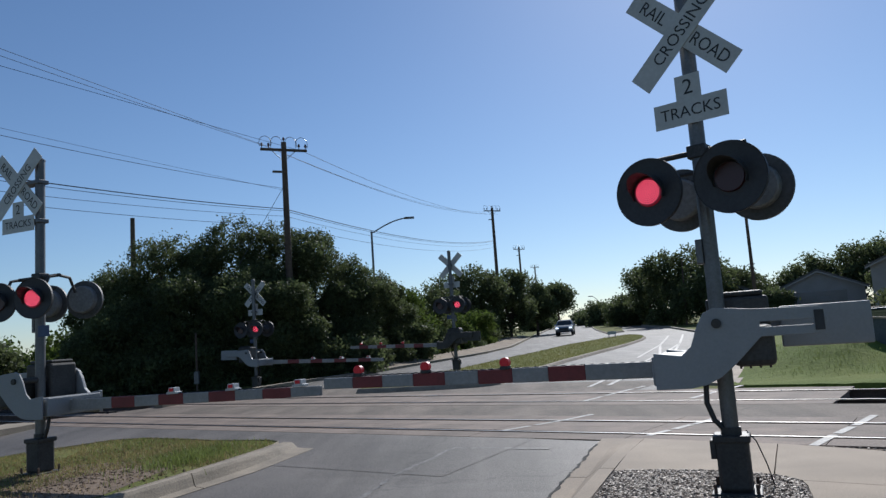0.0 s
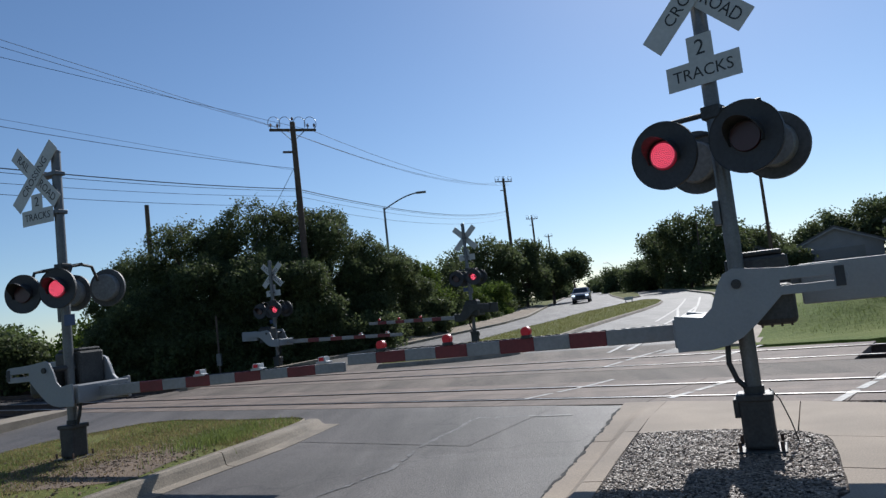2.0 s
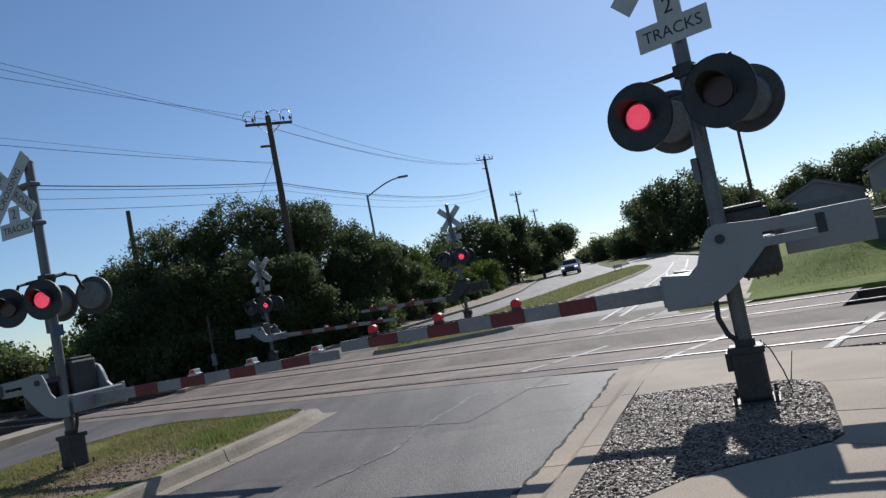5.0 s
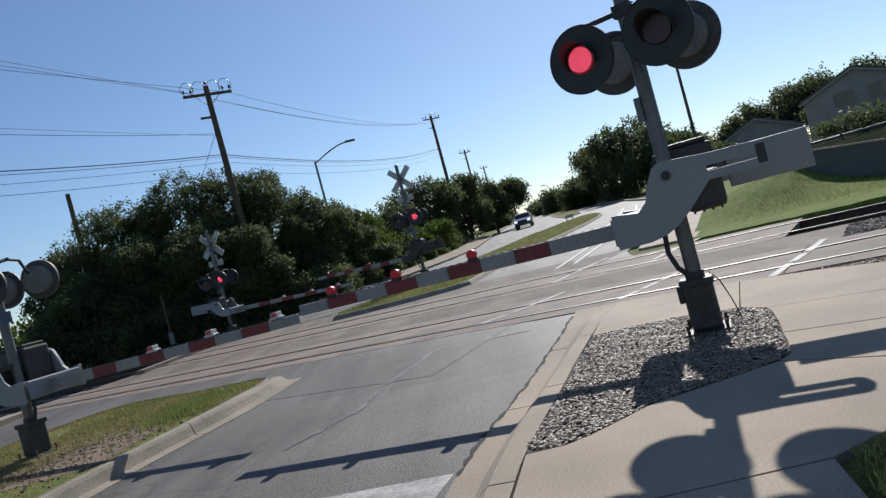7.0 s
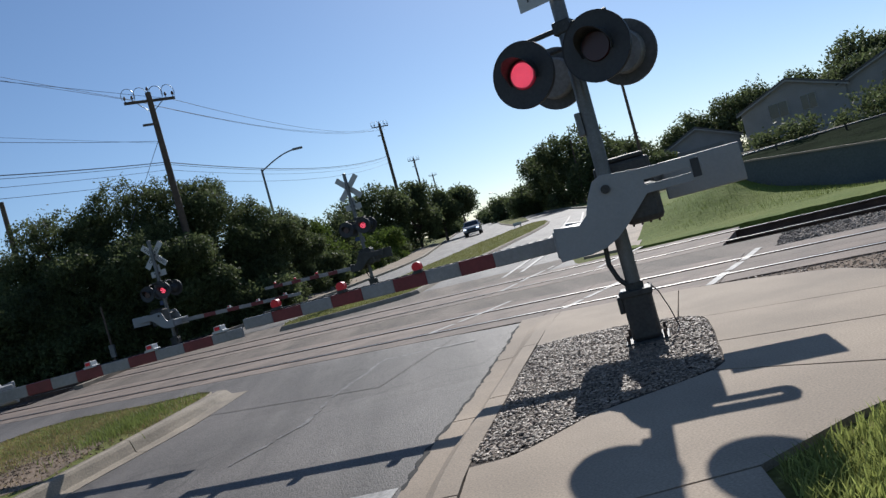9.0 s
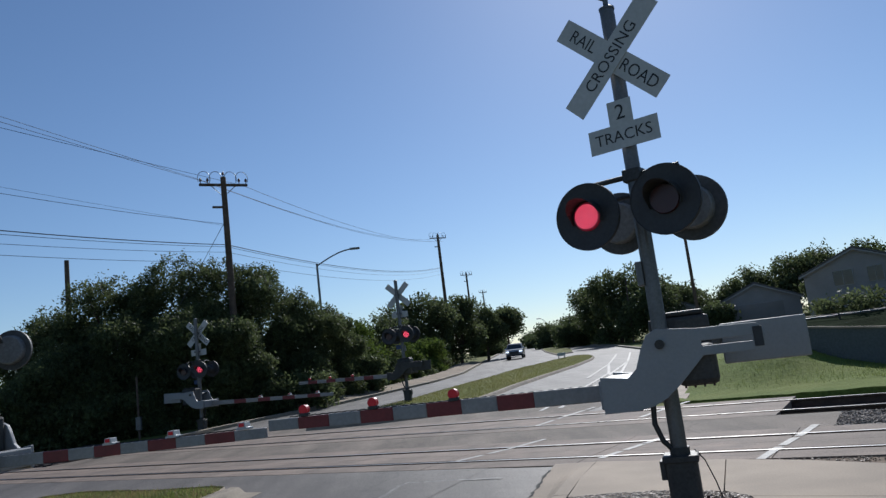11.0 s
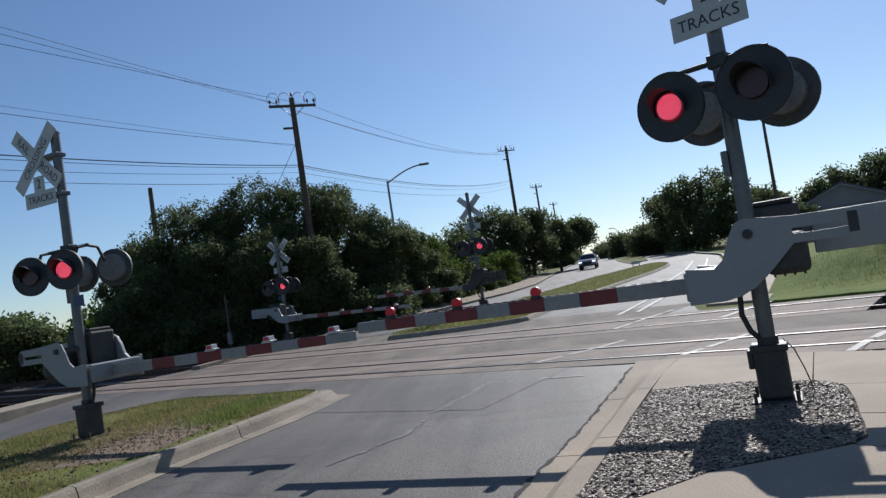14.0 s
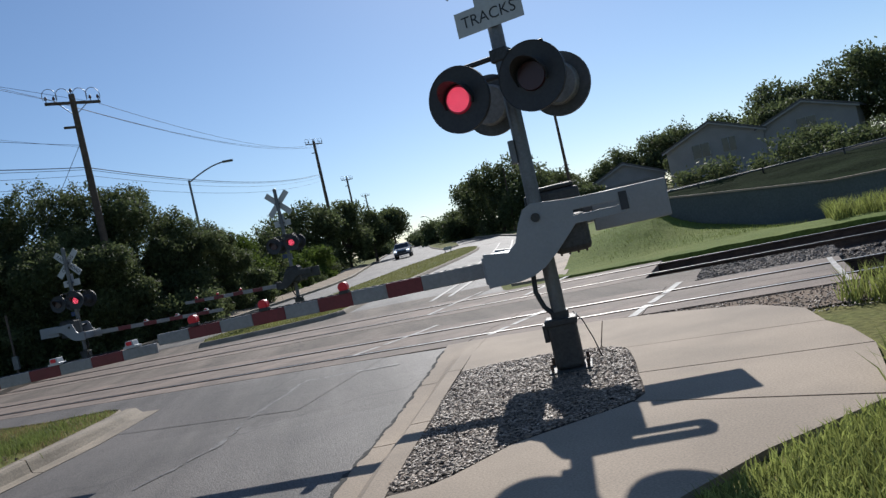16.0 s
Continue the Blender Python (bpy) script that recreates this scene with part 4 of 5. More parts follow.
    for n in range(4):
        part("bolt", tube([(k * (0.15 + 0.075 * n), -0.29, pz - 0.385), (k * (0.15 + 0.075 * n), -0.29, pz - 0.36)], 0.010, 6), RUST, case)
    place(part("case_lid", box(k * 0.16 - 0.22, k * 0.16 + 0.22, 0.12, 0.50, 0.225, 0.27, bevel=0.02), DARKIRON, case), Matrix.Translation((0, 0, pz)))
    out = [(-0.53, -0.22), (-0.30, -0.25), (-0.22, -0.18), (-0.16, -0.02), (-0.10, 0.09), (-0.02, 0.13), (0.30, 0.10), (0.93, 0.08), (0.95, 0.0), (0.93, -0.13), (0.45, -0.125), (0.34, -0.15), (0.24, -0.22), (0.12, -0.34), (0.0, -0.44), (-0.12, -0.50), (-0.25, -0.525), (-0.53, -0.53)]
    out = [(k * a, b) for a, b in out]
    turn = Matrix.Translation((0, 0, pz)) @ Matrix.Rotation(radians(arm_angle * k), 4, "Y")
    place(part("counterweight_arm", plate(out, 0.54, 0.60, bevel=0.012), cast, g, "grey cast counterweight arm"), turn)
    # the front arm has a long slot through it and a rounded end
    bm = slotted_plate([(a, b) for a, b in out if k * a < 0.31 and not (0.3 < k * a < 0.4)], k, -0.40, -0.375)
    place(part("counterweight_arm", bm, cast, g, "grey cast counterweight arm with a slot"), turn)
    place(part("counterweight", box(*sorted((k * 0.50, k * 1.23)), 0.43, 0.535, -0.25, 0.115, bevel=0.012), cast, g, "grey slab counterweight"), turn)
    place(part("end_pad", box(*sorted((k * 0.73, k * 0.80)), -0.41, -0.402, -0.10, 0.06, bevel=0.003), BLACK, g), turn)
    place(part("pivot_shaft", tube([(0, -0.425, 0), (0, 0.63, 0)], 0.04, 16), DARKIRON, g), turn)
    place(part("clamp", box(*sorted((-k * 0.24, -k * 0.56)), -0.33, 0.54, -0.5, -0.25, bevel=0.015), cast, g, "grey casting that clamps the arm"), turn)
    # the arm, striped, with three lights
    a0, zc, hh = 0.50, -0.375, 0.078
    n = 9
    stripe = (arm_len - a0) / (n + 1)
    for i in range(n):
        u0, u1 = a0 + (i + 1 if i else 0) * stripe, a0 + (i + 2) * stripe
        h0 = hh * (1 - 0.25 * i / n)
        bm = box(*sorted((-k * u0, -k * u1)), 0.02, 0.075, zc - h0, zc + h0 * 0.9, bevel=0.008)
        place(part("arm_section", bm, ARMRED if i % 2 == 1 else ARMWHITE, g, "red arm stripe" if i % 2 == 1 else "white arm stripe"), turn)
    for f in lights:
        lens = REDDIM
        u = -k * (a0 + (arm_len - a0) * f)
        bm = box(u - 0.045, u + 0.045, 0.0, 0.09, zc + 0.06, zc + 0.095, bevel=0.006)
        if pale:
            bm.free()
            bm = plate([(u - 0.085, zc + 0.062), (u + 0.085, zc + 0.062), (u + 0.085, zc + 0.085), (u + 0.055, zc + 0.088), (u + 0.045, zc + 0.145), (u - 0.045, zc + 0.145), (u - 0.055, zc + 0.088), (u - 0.085, zc + 0.085)], -0.005, 0.10, bevel=0.004)
            al = place(part("arm_light", bm, SIGN, g, "white lamp housing with a red lens on the arm"), turn)
            for y0, y1 in ((-0.012, -0.004), (0.099, 0.107)):
                part("lens", box(u - 0.034, u + 0.034, y0, y1, zc + 0.095, zc + 0.137, bevel=0.003), lens, al, "lit red lens")
            continue
        al = place(part("arm_light", bm, DARKIRON, g, "small red lamp on the arm"), turn)
        for j in (-1, 1):
            bm = tube([(u, 0.045, zc + 0.128), (u, 0.045 + j * 0.03, zc + 0.128), (u, 0.045 + j * 0.038, zc + 0.128)], [0.046, 0.050, 0.043], 20)
            part("lens", bm, lens, al, "lit red lens")
    bm = bmesh.new()
    pts = []
    for i in range(0, 121):
        f = i / 120
        pts.append((-k * (a0 + (arm_len - a0) * 0.93 * f), 0.045 + 0.005 * math.sin(i * 1.9), zc + 0.068 + 0.003 * math.cos(i * 1.9)))
    place(part("arm_cable", tube(pts, 0.007, 5), CABLE, g, "coiled black cable along the arm"), turn)
    # flexible conduit from the case to the mast foot
    pts = [(-k * 0.12, 0.1, pz - 0.34), (-k * 0.16, 0.02, pz - 0.5), (-k * 0.17, -0.02, pz - 0.68), (-k * 0.12, -0.03, pz - 0.83), (-k * 0.03, -0.03, pz - 0.93)]
    part("conduit", tube(pts, 0.024, 10), CABLE, g, "black flexible conduit")
    return g


crossing_gate(2.59, 6.89, -19, -1, 0.2, -1, "crossing gate with lowered red-white arm and lit red lamp", head=-17, arm_len=4.1, top=4.62, cross_z=4.12, tracks_z=3.38, lamp_z=2.65)
crossing_gate(-5.89, 10.37, -19, 1, 0.6, 1, "crossing gate with lowered arm standing on the grassy island", top=4.50, bell=False, cross_z=4.18, tracks_z=3.60, lamp_z=2.43, cross_x=-0.34, base_z=0.0, arm_len=4.65, sep=0.84, aim=18, pz=1.31, disc=0.28, pale=True, lights=(0.46, 0.69, 0.93))
crossing_gate(-1.1, 29.2, 163, 1, 2, 0, "crossing gate on the median with lowered arm", top=4.75, bell=False, cross_z=4.2, tracks_z=3.45, lamp_z=2.6, arm_len=4.6, base_z=0.2, lit_back=-1, cast=DARKIRON, rear=BLACK)
crossing_gate(-8.95, 28.7, 163, -1, -2, 0, "crossing gate beside dark trees with lowered arm", top=4.3, bell=False, cross_z=3.75, tracks_z=3.05, lamp_z=2.35, arm_len=5.6, base_z=0.05, lit_back=-1, rear=BLACK, pale=True, both=True)


# ---- poles and wires ----
def utility_pole(x, y, h, label, arms=True, lean=(0, 0), r=0.16):
    z = T(x, y) - 0.15
    p = thing("utility_pole", pose(x, y, z, lean[0], lean[1], 0), label, "utility pole", "utility poles")
    part("pole", tube([(0, 0, 0), (0, 0, h * 0.5), (0, 0, h)], [r, r * 0.85, r * 0.68], 14), WOODPOLE, p)
    if arms:
        m = pose(0, 0, 0, 0, 0, 28)
        bm = box(-1.15, 1.15, -0.06, 0.06, h - 0.45, h - 0.33, bevel=0.01)
        place(part("crossarm", bm, WOODPOLE, p, "wooden crossarm"), m)
        bm = tube([(-0.6, 0.07, h - 0.4), (0, 0.12, h - 0.95), (0.6, 0.07, h - 0.4)], 0.02, 6)
        place(part("arm_brace", bm, GALV, p), m)
        bm = box(-0.6, 0.1, -0.05, 0.05, h - 1.55, h - 1.45, bevel=0.01)
        place(part("short_arm", bm, WOODPOLE, p), m)
        for u in (-1.08, -0.75, 0.0, 0.75, 1.08):
            zz = h - 0.33 if u else h
            bm = tube([(u, 0, zz), (u, 0, zz + 0.1), (u, 0, zz + 0.13), (u, 0, zz + 0.2), (u, 0, zz + 0.27)], [0.02, 0.02, 0.07, 0.06, 0.03], 10)
            place(part("insulator", bm, PORCELAIN, p), m)
        for u in (-0.9, -0.35, 0.35, 0.9):
            pts = [(u + 0.30 * math.cos(a), 0.05, h - 0.06 + 0.36 * math.sin(a)) for a in np.linspace(-0.6, 3.6, 12)]
            place(part("jumper", tube(pts, 0.014, 6), WIRE, p), m)
    return p


utility_pole(-9.25, 34.95, 11.75, "tall wooden utility pole with a crossarm and insulators", r=0.19)
utility_pole(0.93, 90.5, 16.4, "distant wooden utility pole beside the road", r=0.24)
utility_pole(5.25, 130.0, 15.0, "far wooden utility pole on the hill", r=0.22)
utility_pole(-22.2, 45.0, 10.6, "plain wooden pole rising behind the trees", arms=False, r=0.2)
utility_pole(10.5, 180.0, 14.8, "very far wooden utility pole on the hilltop", r=0.22)
utility_pole(25.0, 110.0, 10.4, "wooden pole top above the far trees", arms=False, r=0.2)
utility_pole(21.5, 84.0, 7.6, "thin wooden pole in front of the far trees", arms=False, lean=(0, 1.5), r=0.1)
utility_pole(20.05, 57.0, 10.4, "plain wooden pole beside the far bank", arms=False, r=0.15)


def wires(pairs, label):
    w = thing("overhead_wires", Matrix(), label, "wires", "overhead wires")
    for a, b, sag, rad in pairs:
        a, b = Vector(a), Vector(b)
        pts = [a.lerp(b, i / 24) - Vector((0, 0, sag * 4 * (i / 24) * (1 - i / 24))) for i in range(25)]
        part("wire", tube(pts, rad, 5), WIRE, w)


def street_lamp(x, y, h, reach, heading, label):
    z = T(x, y) - 0.1
    p = thing("street_lamp", pose(x, y, z, 0, 0, heading), label, "street lamp", "street lamps")
    part("pole", tube([(0, 0, 0), (0, 0, h)], [0.11, 0.07], 12), GALV, p)
    pts = [(reach * u, 0, h - 0.15 + 0.95 * math.sin(u * 1.45)) for u in np.linspace(0, 1, 12)]
    arm = part("arm", tube(pts, 0.045, 8), GALV, p)
    e = pts[-1]
    part("head", box(e[0] - 0.1, e[0] + 0.6, -0.14, 0.14, e[2] - 0.06, e[2] + 0.07, bevel=0.04), GALV, p, "flat lamp head")
    return p


street_lamp(-7.56, 49.6, 9.0, 2.4, 8, "grey street lamp with a curved arm over the road")
street_lamp(28.7, 86.0, 5.6, 1.6, 30, "grey street lamp beside far trees")
street_lamp(17.0, 120.0, 4.1, 1.2, 200, "far street lamp on the hill")

# overhead wires: each runs on past the pole towards the walker's left
def span(far, near, reach, sag, rad):
    far, near = Vector(far), Vector(near)
    return (far + (near - far) * reach, far, sag, rad)


def cable(far, near, sag, rad):
    """A slack line that passes through both points and runs on past the near one."""
    return span(far, (near[0], near[1], near[2] + 0.947 * sag), 2.6, sag, rad)


POWER = [((-10.1, 34.5, 11.55), (-14.94, 20.47, 11.73), 16.9), ((-9.9, 34.6, 11.45), (-14.94, 20.47, 11.47), 16.7), ((-8.4, 35.35, 11.3), (-14.93, 20.48, 11.08), 16.6)]
WIRES = []
for far, near, end in POWER:
    WIRES.append(cable(far, near, 0.12, 0.009))
    WIRES.append((far, (far[0] + 10.0, far[1] + 55.6, end), 0.9, 0.012))
wires(WIRES, "three thin power lines strung between wooden poles")
PHONE = [((-9.29, 34.95, 9.3), (-14.91, 20.53, 9.06), 0.006), ((-9.3, 34.95, 9.4), (-14.91, 20.53, 8.82), 0.010), ((-9.3, 34.95, 8.38), (-14.9, 20.56, 7.47), 0.020), ((-9.31, 34.95, 8.28), (-14.9, 20.56, 7.33), 0.011), ((-9.33, 34.95, 8.02), (-14.9, 20.57, 6.99), 0.009), ((-9.35, 34.95, 7.55), (-14.89, 20.58, 6.64), 0.010)]
WIRES = []
for k, (far, near, rad) in enumerate(PHONE):
    WIRES.append(cable(far, near, 0.8 if k else 0.2, rad))
    if k > 1:
        WIRES.append((far, (0.9, 90.4, far[2] + 4.9), 0.85, rad * 1.1))
WIRES.append(((-9.25, 34.9, 9.6), (-11.5, 34.0, 5.5), 0.0, 0.012))
wires(WIRES, "dark telephone cables slung below the power lines")


# ---- trees ----
def leaf_cloud(lobes, n, size, seed):
    """Many small leaf blades, in clumps, over the shells of several uneven lobes."""
    g = np.random.default_rng(seed)
    lob = np.array(lobes, float)
    wts = (lob[:, 3] * lob[:, 4]) / np.sum(lob[:, 3] * lob[:, 4])
    clumps = n // 26
    which = g.choice(len(lob), clumps, p=wts)
    d = g.normal(size=(clumps, 3))
    d[:, 2] = d[:, 2] * 0.9 + 0.15
    d /= np.linalg.norm(d, axis=1)[:, None]
    rad = g.uniform(0.45, 1.08, clumps) ** 0.6
    c = lob[which, :3] + d * rad[:, None] * np.stack([lob[which, 3], lob[which, 3], lob[which, 4]], 1)
    p = np.repeat(c, 26, 0) + g.normal(size=(clumps * 26, 3)) * (size * 1.7)
    m = len(p)
    a = g.normal(size=(m, 3)); a /= np.linalg.norm(a, axis=1)[:, None]
    b = np.cross(a, g.normal(size=(m, 3))); b /= np.linalg.norm(b, axis=1)[:, None]
    s = size * g.uniform(0.6, 1.3, (m, 1))
    V = np.stack([p - a * s, p + b * s * 0.5, p + a * s, p - b * s * 0.5], 1).reshape(-1, 3)
    me = bpy.data.meshes.new("crown")
    me.vertices.add(len(V)); me.vertices.foreach_set("co", V.ravel())
    me.loops.add(m * 4); me.loops.foreach_set("vertex_index", np.arange(m * 4))
    me.polygons.add(m); me.polygons.foreach_set("loop_start", np.arange(0, m * 4, 4)); 
    me.update(calc_edges=True)
    me.validate()
    return me


def crown_lobes(w, h, base, k, seed):
    g = np.random.default_rng(seed)
    out = [(0, 0, base + (h - base) * 0.5, w * 0.62, (h - base) * 0.45)]
    for i in range(k):
        a = 2.4 * i + g.uniform(-0.4, 0.4)
        rr = w * g.uniform(0.35, 0.72)
        lz = base + (h - base) * g.uniform(0.22 if base > 0.25 else 0.06, 0.80)
        q = w * g.uniform(0.28, 0.45)
        out.append((rr * math.cos(a), rr * math.sin(a), lz, q, q * g.uniform(0.6, 0.85)))
    return out


def tree(x, y, h, w, base, label, leaves, size, seed, mat=None, z=None, group="trees"):
    zz = ground_z(x, y) if z is None else z
    t = thing("tree", pose(x, y, zz - 0.05), label, "tree", group)
    g = np.random.default_rng(seed)
    th = max(base + (h - base) * 0.35, 0.8)
    bm = tube([(0, 0, 0), (0.05, 0.03, th * 0.5), (0.02, -0.04, th)], [0.035 * h * 0.6 + 0.05, 0.028 * h * 0.6 + 0.03, 0.016 * h * 0.6 + 0.02], 10)
    lobes = crown_lobes(w, h, base, 9, seed)
    for lx, ly, lz, q, qz in lobes[1:]:
        add_tube(bm, [(0.02, 0, th * g.uniform(0.5, 0.95)), (lx * 0.5, ly * 0.5, (th + lz) / 2 + 0.2), (lx, ly, lz)], [0.012 * h, 0.008 * h, 0.003 * h], 6)
    part("trunk", bm, BARK, t)
    me = leaf_cloud(lobes, leaves, size, seed)
    me.materials.append(mat or LEAF)
    cr = new("crown", me)
    cr.parent = t
    return t


GROVE = "dark leafy oak in a dense grove beside the tracks"
for i, (x, y, h, w, b) in enumerate([
    (-16.8, 33.4, 5.6, 2.8, 0.3), (-14.8, 34.8, 6.9, 3.0, 0.3), (-12.4, 36.0, 7.7, 3.2, 0.3), (-10.4, 36.8, 7.4, 3.0, 0.3), (-8.6, 37.2, 6.9, 2.7, 0.2),
    (-7.0, 38.6, 5.6, 2.3, 0.1), (-13.4, 32.6, 4.9, 2.5, 0.0), (-11.2, 32.8, 4.8, 2.4, 0.0), (-15.6, 31.0, 3.8, 2.1, 0.0), (-9.0, 33.8, 4.2, 2.0, 0.0), (-6.0, 41.5, 4.9, 2.0, 0.0)]):
    tree(x, y, h * 1.13, w * 1.05, b, GROVE, 42000, 0.072, 20 + i, group="grove")
for i, (x, y, h, w, b) in enumerate([(-5.2, 46.5, 5.0, 2.0, 0.0), (-4.2, 52.0, 5.2, 2.2, 0.0), (-3.4, 58.0, 3.6, 2.0, 0.0), (-4.6, 44.0, 2.4, 1.4, 0.0), (-1.8, 68.0, 3.4, 2.2, 0.0)]):
    tree(x, y, h, w, b, "bright green bushy tree beside the road", 9000, 0.11, 50 + i, LEAF_LIGHT if i % 2 == 0 else LEAF)
for i, (x, y, h, w, b) in enumerate([(-4.4, 78, 8.2, 3.9, 0.0), (-1.4, 81, 9.0, 3.9, 0.0), (2.0, 86, 8.6, 3.6, 0.1), (5.4, 92, 7.2, 2.8, 1.0), (8.4, 96, 6.4, 2.3, 2.4)]):
    tree(x, y, h, w, b, "dark roadside tree on the hill", 11000, 0.18, 70 + i)
for i, (x, y, h, w, b) in enumerate([(18.8, 104, 4.6, 3.6, 0.0), (20.5, 98, 8.0, 4.0, 0.0), (21.6, 90, 9.2, 4.4, 0.0), (24.5, 84, 8.6, 4.4, 0.0), (28.5, 88, 6.4, 4.0, 0.0), (32, 92, 5.4, 4.0, 0.0), (17.2, 118, 3.6, 3.4, 0.0), (17.4, 135, 2.8, 3.4, 0.0), (19.0, 155, 3.0, 4, 0.0), (9.5, 150, 2.6, 3.4, 0.0), (7.0, 125, 2.6, 3.0, 0.0)]):
    tree(x, y, h, w, b, "dark dense tree on the far bank", 11000, 0.2, 90 + i)
for i, (x, y, h, w) in enumerate([(38, 90, 6.5, 4.5), (43, 86, 7.5, 5), (48, 82, 7.5, 5), (49, 72, 9.0, 5), (52, 64, 9.5, 5.5), (56, 58, 10.0, 5.5), (58, 50, 10.5, 6), (57, 42, 10.5, 6), (52, 34, 10, 5.5), (45, 66, 6.0, 3.5), (40.5, 76, 4.6, 2.6), (28.6, 77, 2.6, 1.6)]):
    tree(x, y, h, w, 0.3, "broad tree behind the houses", 11000, 0.2, 120 + i)
for i, (x, y, h, w) in enumerate([(-24, 33, 3.6, 2.4), (-27, 37, 4.0, 2.8), (-31, 38, 3.8, 2.8), (-21.5, 37, 3.8, 2.4), (-36, 36, 4.0, 3.0), (-19.5, 33.5, 2.4, 1.6)]):
    tree(x, y, h, w, 0.0, "leafy scrub tree beyond the tracks", 10000, 0.12, 150 + i, LEAF_LIGHT if i % 2 else LEAF)
g0 = np.random.default_rng(8)
for i in range(16):
    u = i / 15
    x, y = -18.5 + 12.6 * u + g0.uniform(-0.3, 0.3), 29.6 + 5.6 * u ** 1.6 + g0.uniform(-0.3, 0.5)
    tree(x, y, g0.uniform(1.5, 2.4), g0.uniform(1.0, 1.4), 0.0, "dark understory bush at the foot of the grove", 5000, 0.085, 400 + i, group="understory")
for i in range(9):
    u = i / 8
    x, y = -6.6 + 6.4 * u + g0.uniform(-0.4, 0.0), 38.5 + 32 * u
    tree(x, y, g0.uniform(1.2, 2.0), g0.uniform(1.0, 1.5), 0.0, "roadside bush above the kerb", 4000, 0.10, 430 + i, LEAF_LIGHT if i % 3 == 1 else LEAF, group="roadside bushes")


# ---- the far right bank: wall, fence, houses ----
def wall_run(name, pts, tops, base, thick, mat, label, category):
    """A wall along plan points, with a sloping top, in panels with a pale coping."""
    w = thing(name, Matrix(), label, category, kind="structure")
    for (p, q), (t0, t1) in zip(zip(pts, pts[1:]), zip(tops, tops[1:])):
        p, q = np.array(p, float), np.array(q, float)
        n = max(1, round(float(np.hypot(*(q - p))) / 2.4))
        d = (q - p) / np.hypot(*(q - p))
        nr = np.array([-d[1], d[0]]) * thick / 2
        for i in range(n):
            a, b = p + (q - p) * (i + 0.0006) / n, p + (q - p) * (i + 0.9994) / n
            za, zb = t0 + (t1 - t0) * i / n, t0 + (t1 - t0) * (i + 1) / n
            for nm, o, lo, hi, m in (("panel", 1.0, base, 0.0, mat), ("coping", 1.5, 0.002, 0.05, CONCRETE)):
                bm = bmesh.new()
                vs = []
                for c, z in ((a, za), (b, zb)):
                    for sgn in (1, -1):
                        for k in (0, 1):
                            zz = (lo if nm == "panel" else z + lo) if k == 0 else z + hi
                            vs.append(bm.verts.new((*(c + nr * sgn * o), zz)))
                for f in ((0, 1, 3, 2), (4, 6, 7, 5), (0, 4, 5, 1), (2, 3, 7, 6), (1, 5, 7, 3), (0, 2, 6, 4)):
                    bm.faces.new([vs[j] for j in f])
                bmesh.ops.recalc_face_normals(bm, faces=bm.faces)
                part(nm, bm, m, w)
    return w


wall_run("retaining_wall", [rs(-2.75, 23.0), rs(-1.6, 23.0), rs(-1.5, 23.0), rs(2.15, 23.0), rs(3.6, 23.0), rs(16.0, 23.0)], [1.34, 1.22, 1.2, 0.77, 0.74, 0.7], -0.9, 0.2, WALLGREY, "grey concrete retaining wall with a pale coping", "wall")


def metal_fence(name, pts, tops, label):
    f = thing(name, Matrix(), label, "fence", "fences")
    for (p, q), (t0, t1) in zip(zip(pts, pts[1:]), zip(tops, tops[1:])):
        n = max(1, round(math.dist(p, q) / 2.4))
        for i in range(n + 1):
            u = i / n
            x, y, z = p[0] + (q[0] - p[0]) * u, p[1] + (q[1] - p[1]) * u, t0 + (t1 - t0) * u
            part("post", tube([(x, y, z - 1.5), (x, y, z + 0.06)], 0.035, 8), DARKIRON, f)
        part("top_rail", tube([(*p, t0), (*q, t1)], 0.03, 8), GALV, f)
        part("panel", tube([(*p, t0 - 0.62), (*q, t1 - 0.62)], 0.02, 6), DARKIRON, f)
    return f


metal_fence("fence", [(13.0, 28.6), (17.0, 26.0), (24.0, 21.5), (34.0, 15.0)], [1.5, 1.55, 1.75, 2.0], "dark metal post fence with a pale top rail")
# the bank's very dark colour stands in for shade above the wall
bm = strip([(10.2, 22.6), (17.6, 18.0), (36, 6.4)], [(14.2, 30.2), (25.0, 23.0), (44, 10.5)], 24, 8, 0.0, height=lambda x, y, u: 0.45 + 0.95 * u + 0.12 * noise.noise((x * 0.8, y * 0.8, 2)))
structure("bank", bm, GRASS_SHADED, "grassy bank with tree shade in its colour, behind the retaining wall", "bank")
structure("bank_path", strip([(13.6, 29.2), (24.4, 22.1), (43, 10.0)], [(14.4, 30.6), (25.4, 23.6), (44.4, 11.2)], 24, 2, 1.36, skirt=0.5), CONCRETE, "pale path along the top of the bank", "path")
structure("lawn", strip([(7.8, 19.4), (8.6, 23.0), (10.9, 30.2), (14.5, 44.4)], [(11.0, 19.6), (12.4, 22.6), (20.0, 33.0), (24.0, 42.5)], 30, 10, 0.02, height=lambda x, y, u: max(0.0, min(0.62, (NX * x + NY * y - 25) * 0.028)) * min(1, u * 2.2) - 0.12 * max(0.0, 1 - (NX * x + NY * y - 20.0) / 1.6) - 0.08 * max(0.0, 1 - u / 0.12)), LAWN, "mown bright green lawn sloping up from the tracks", "lawn")
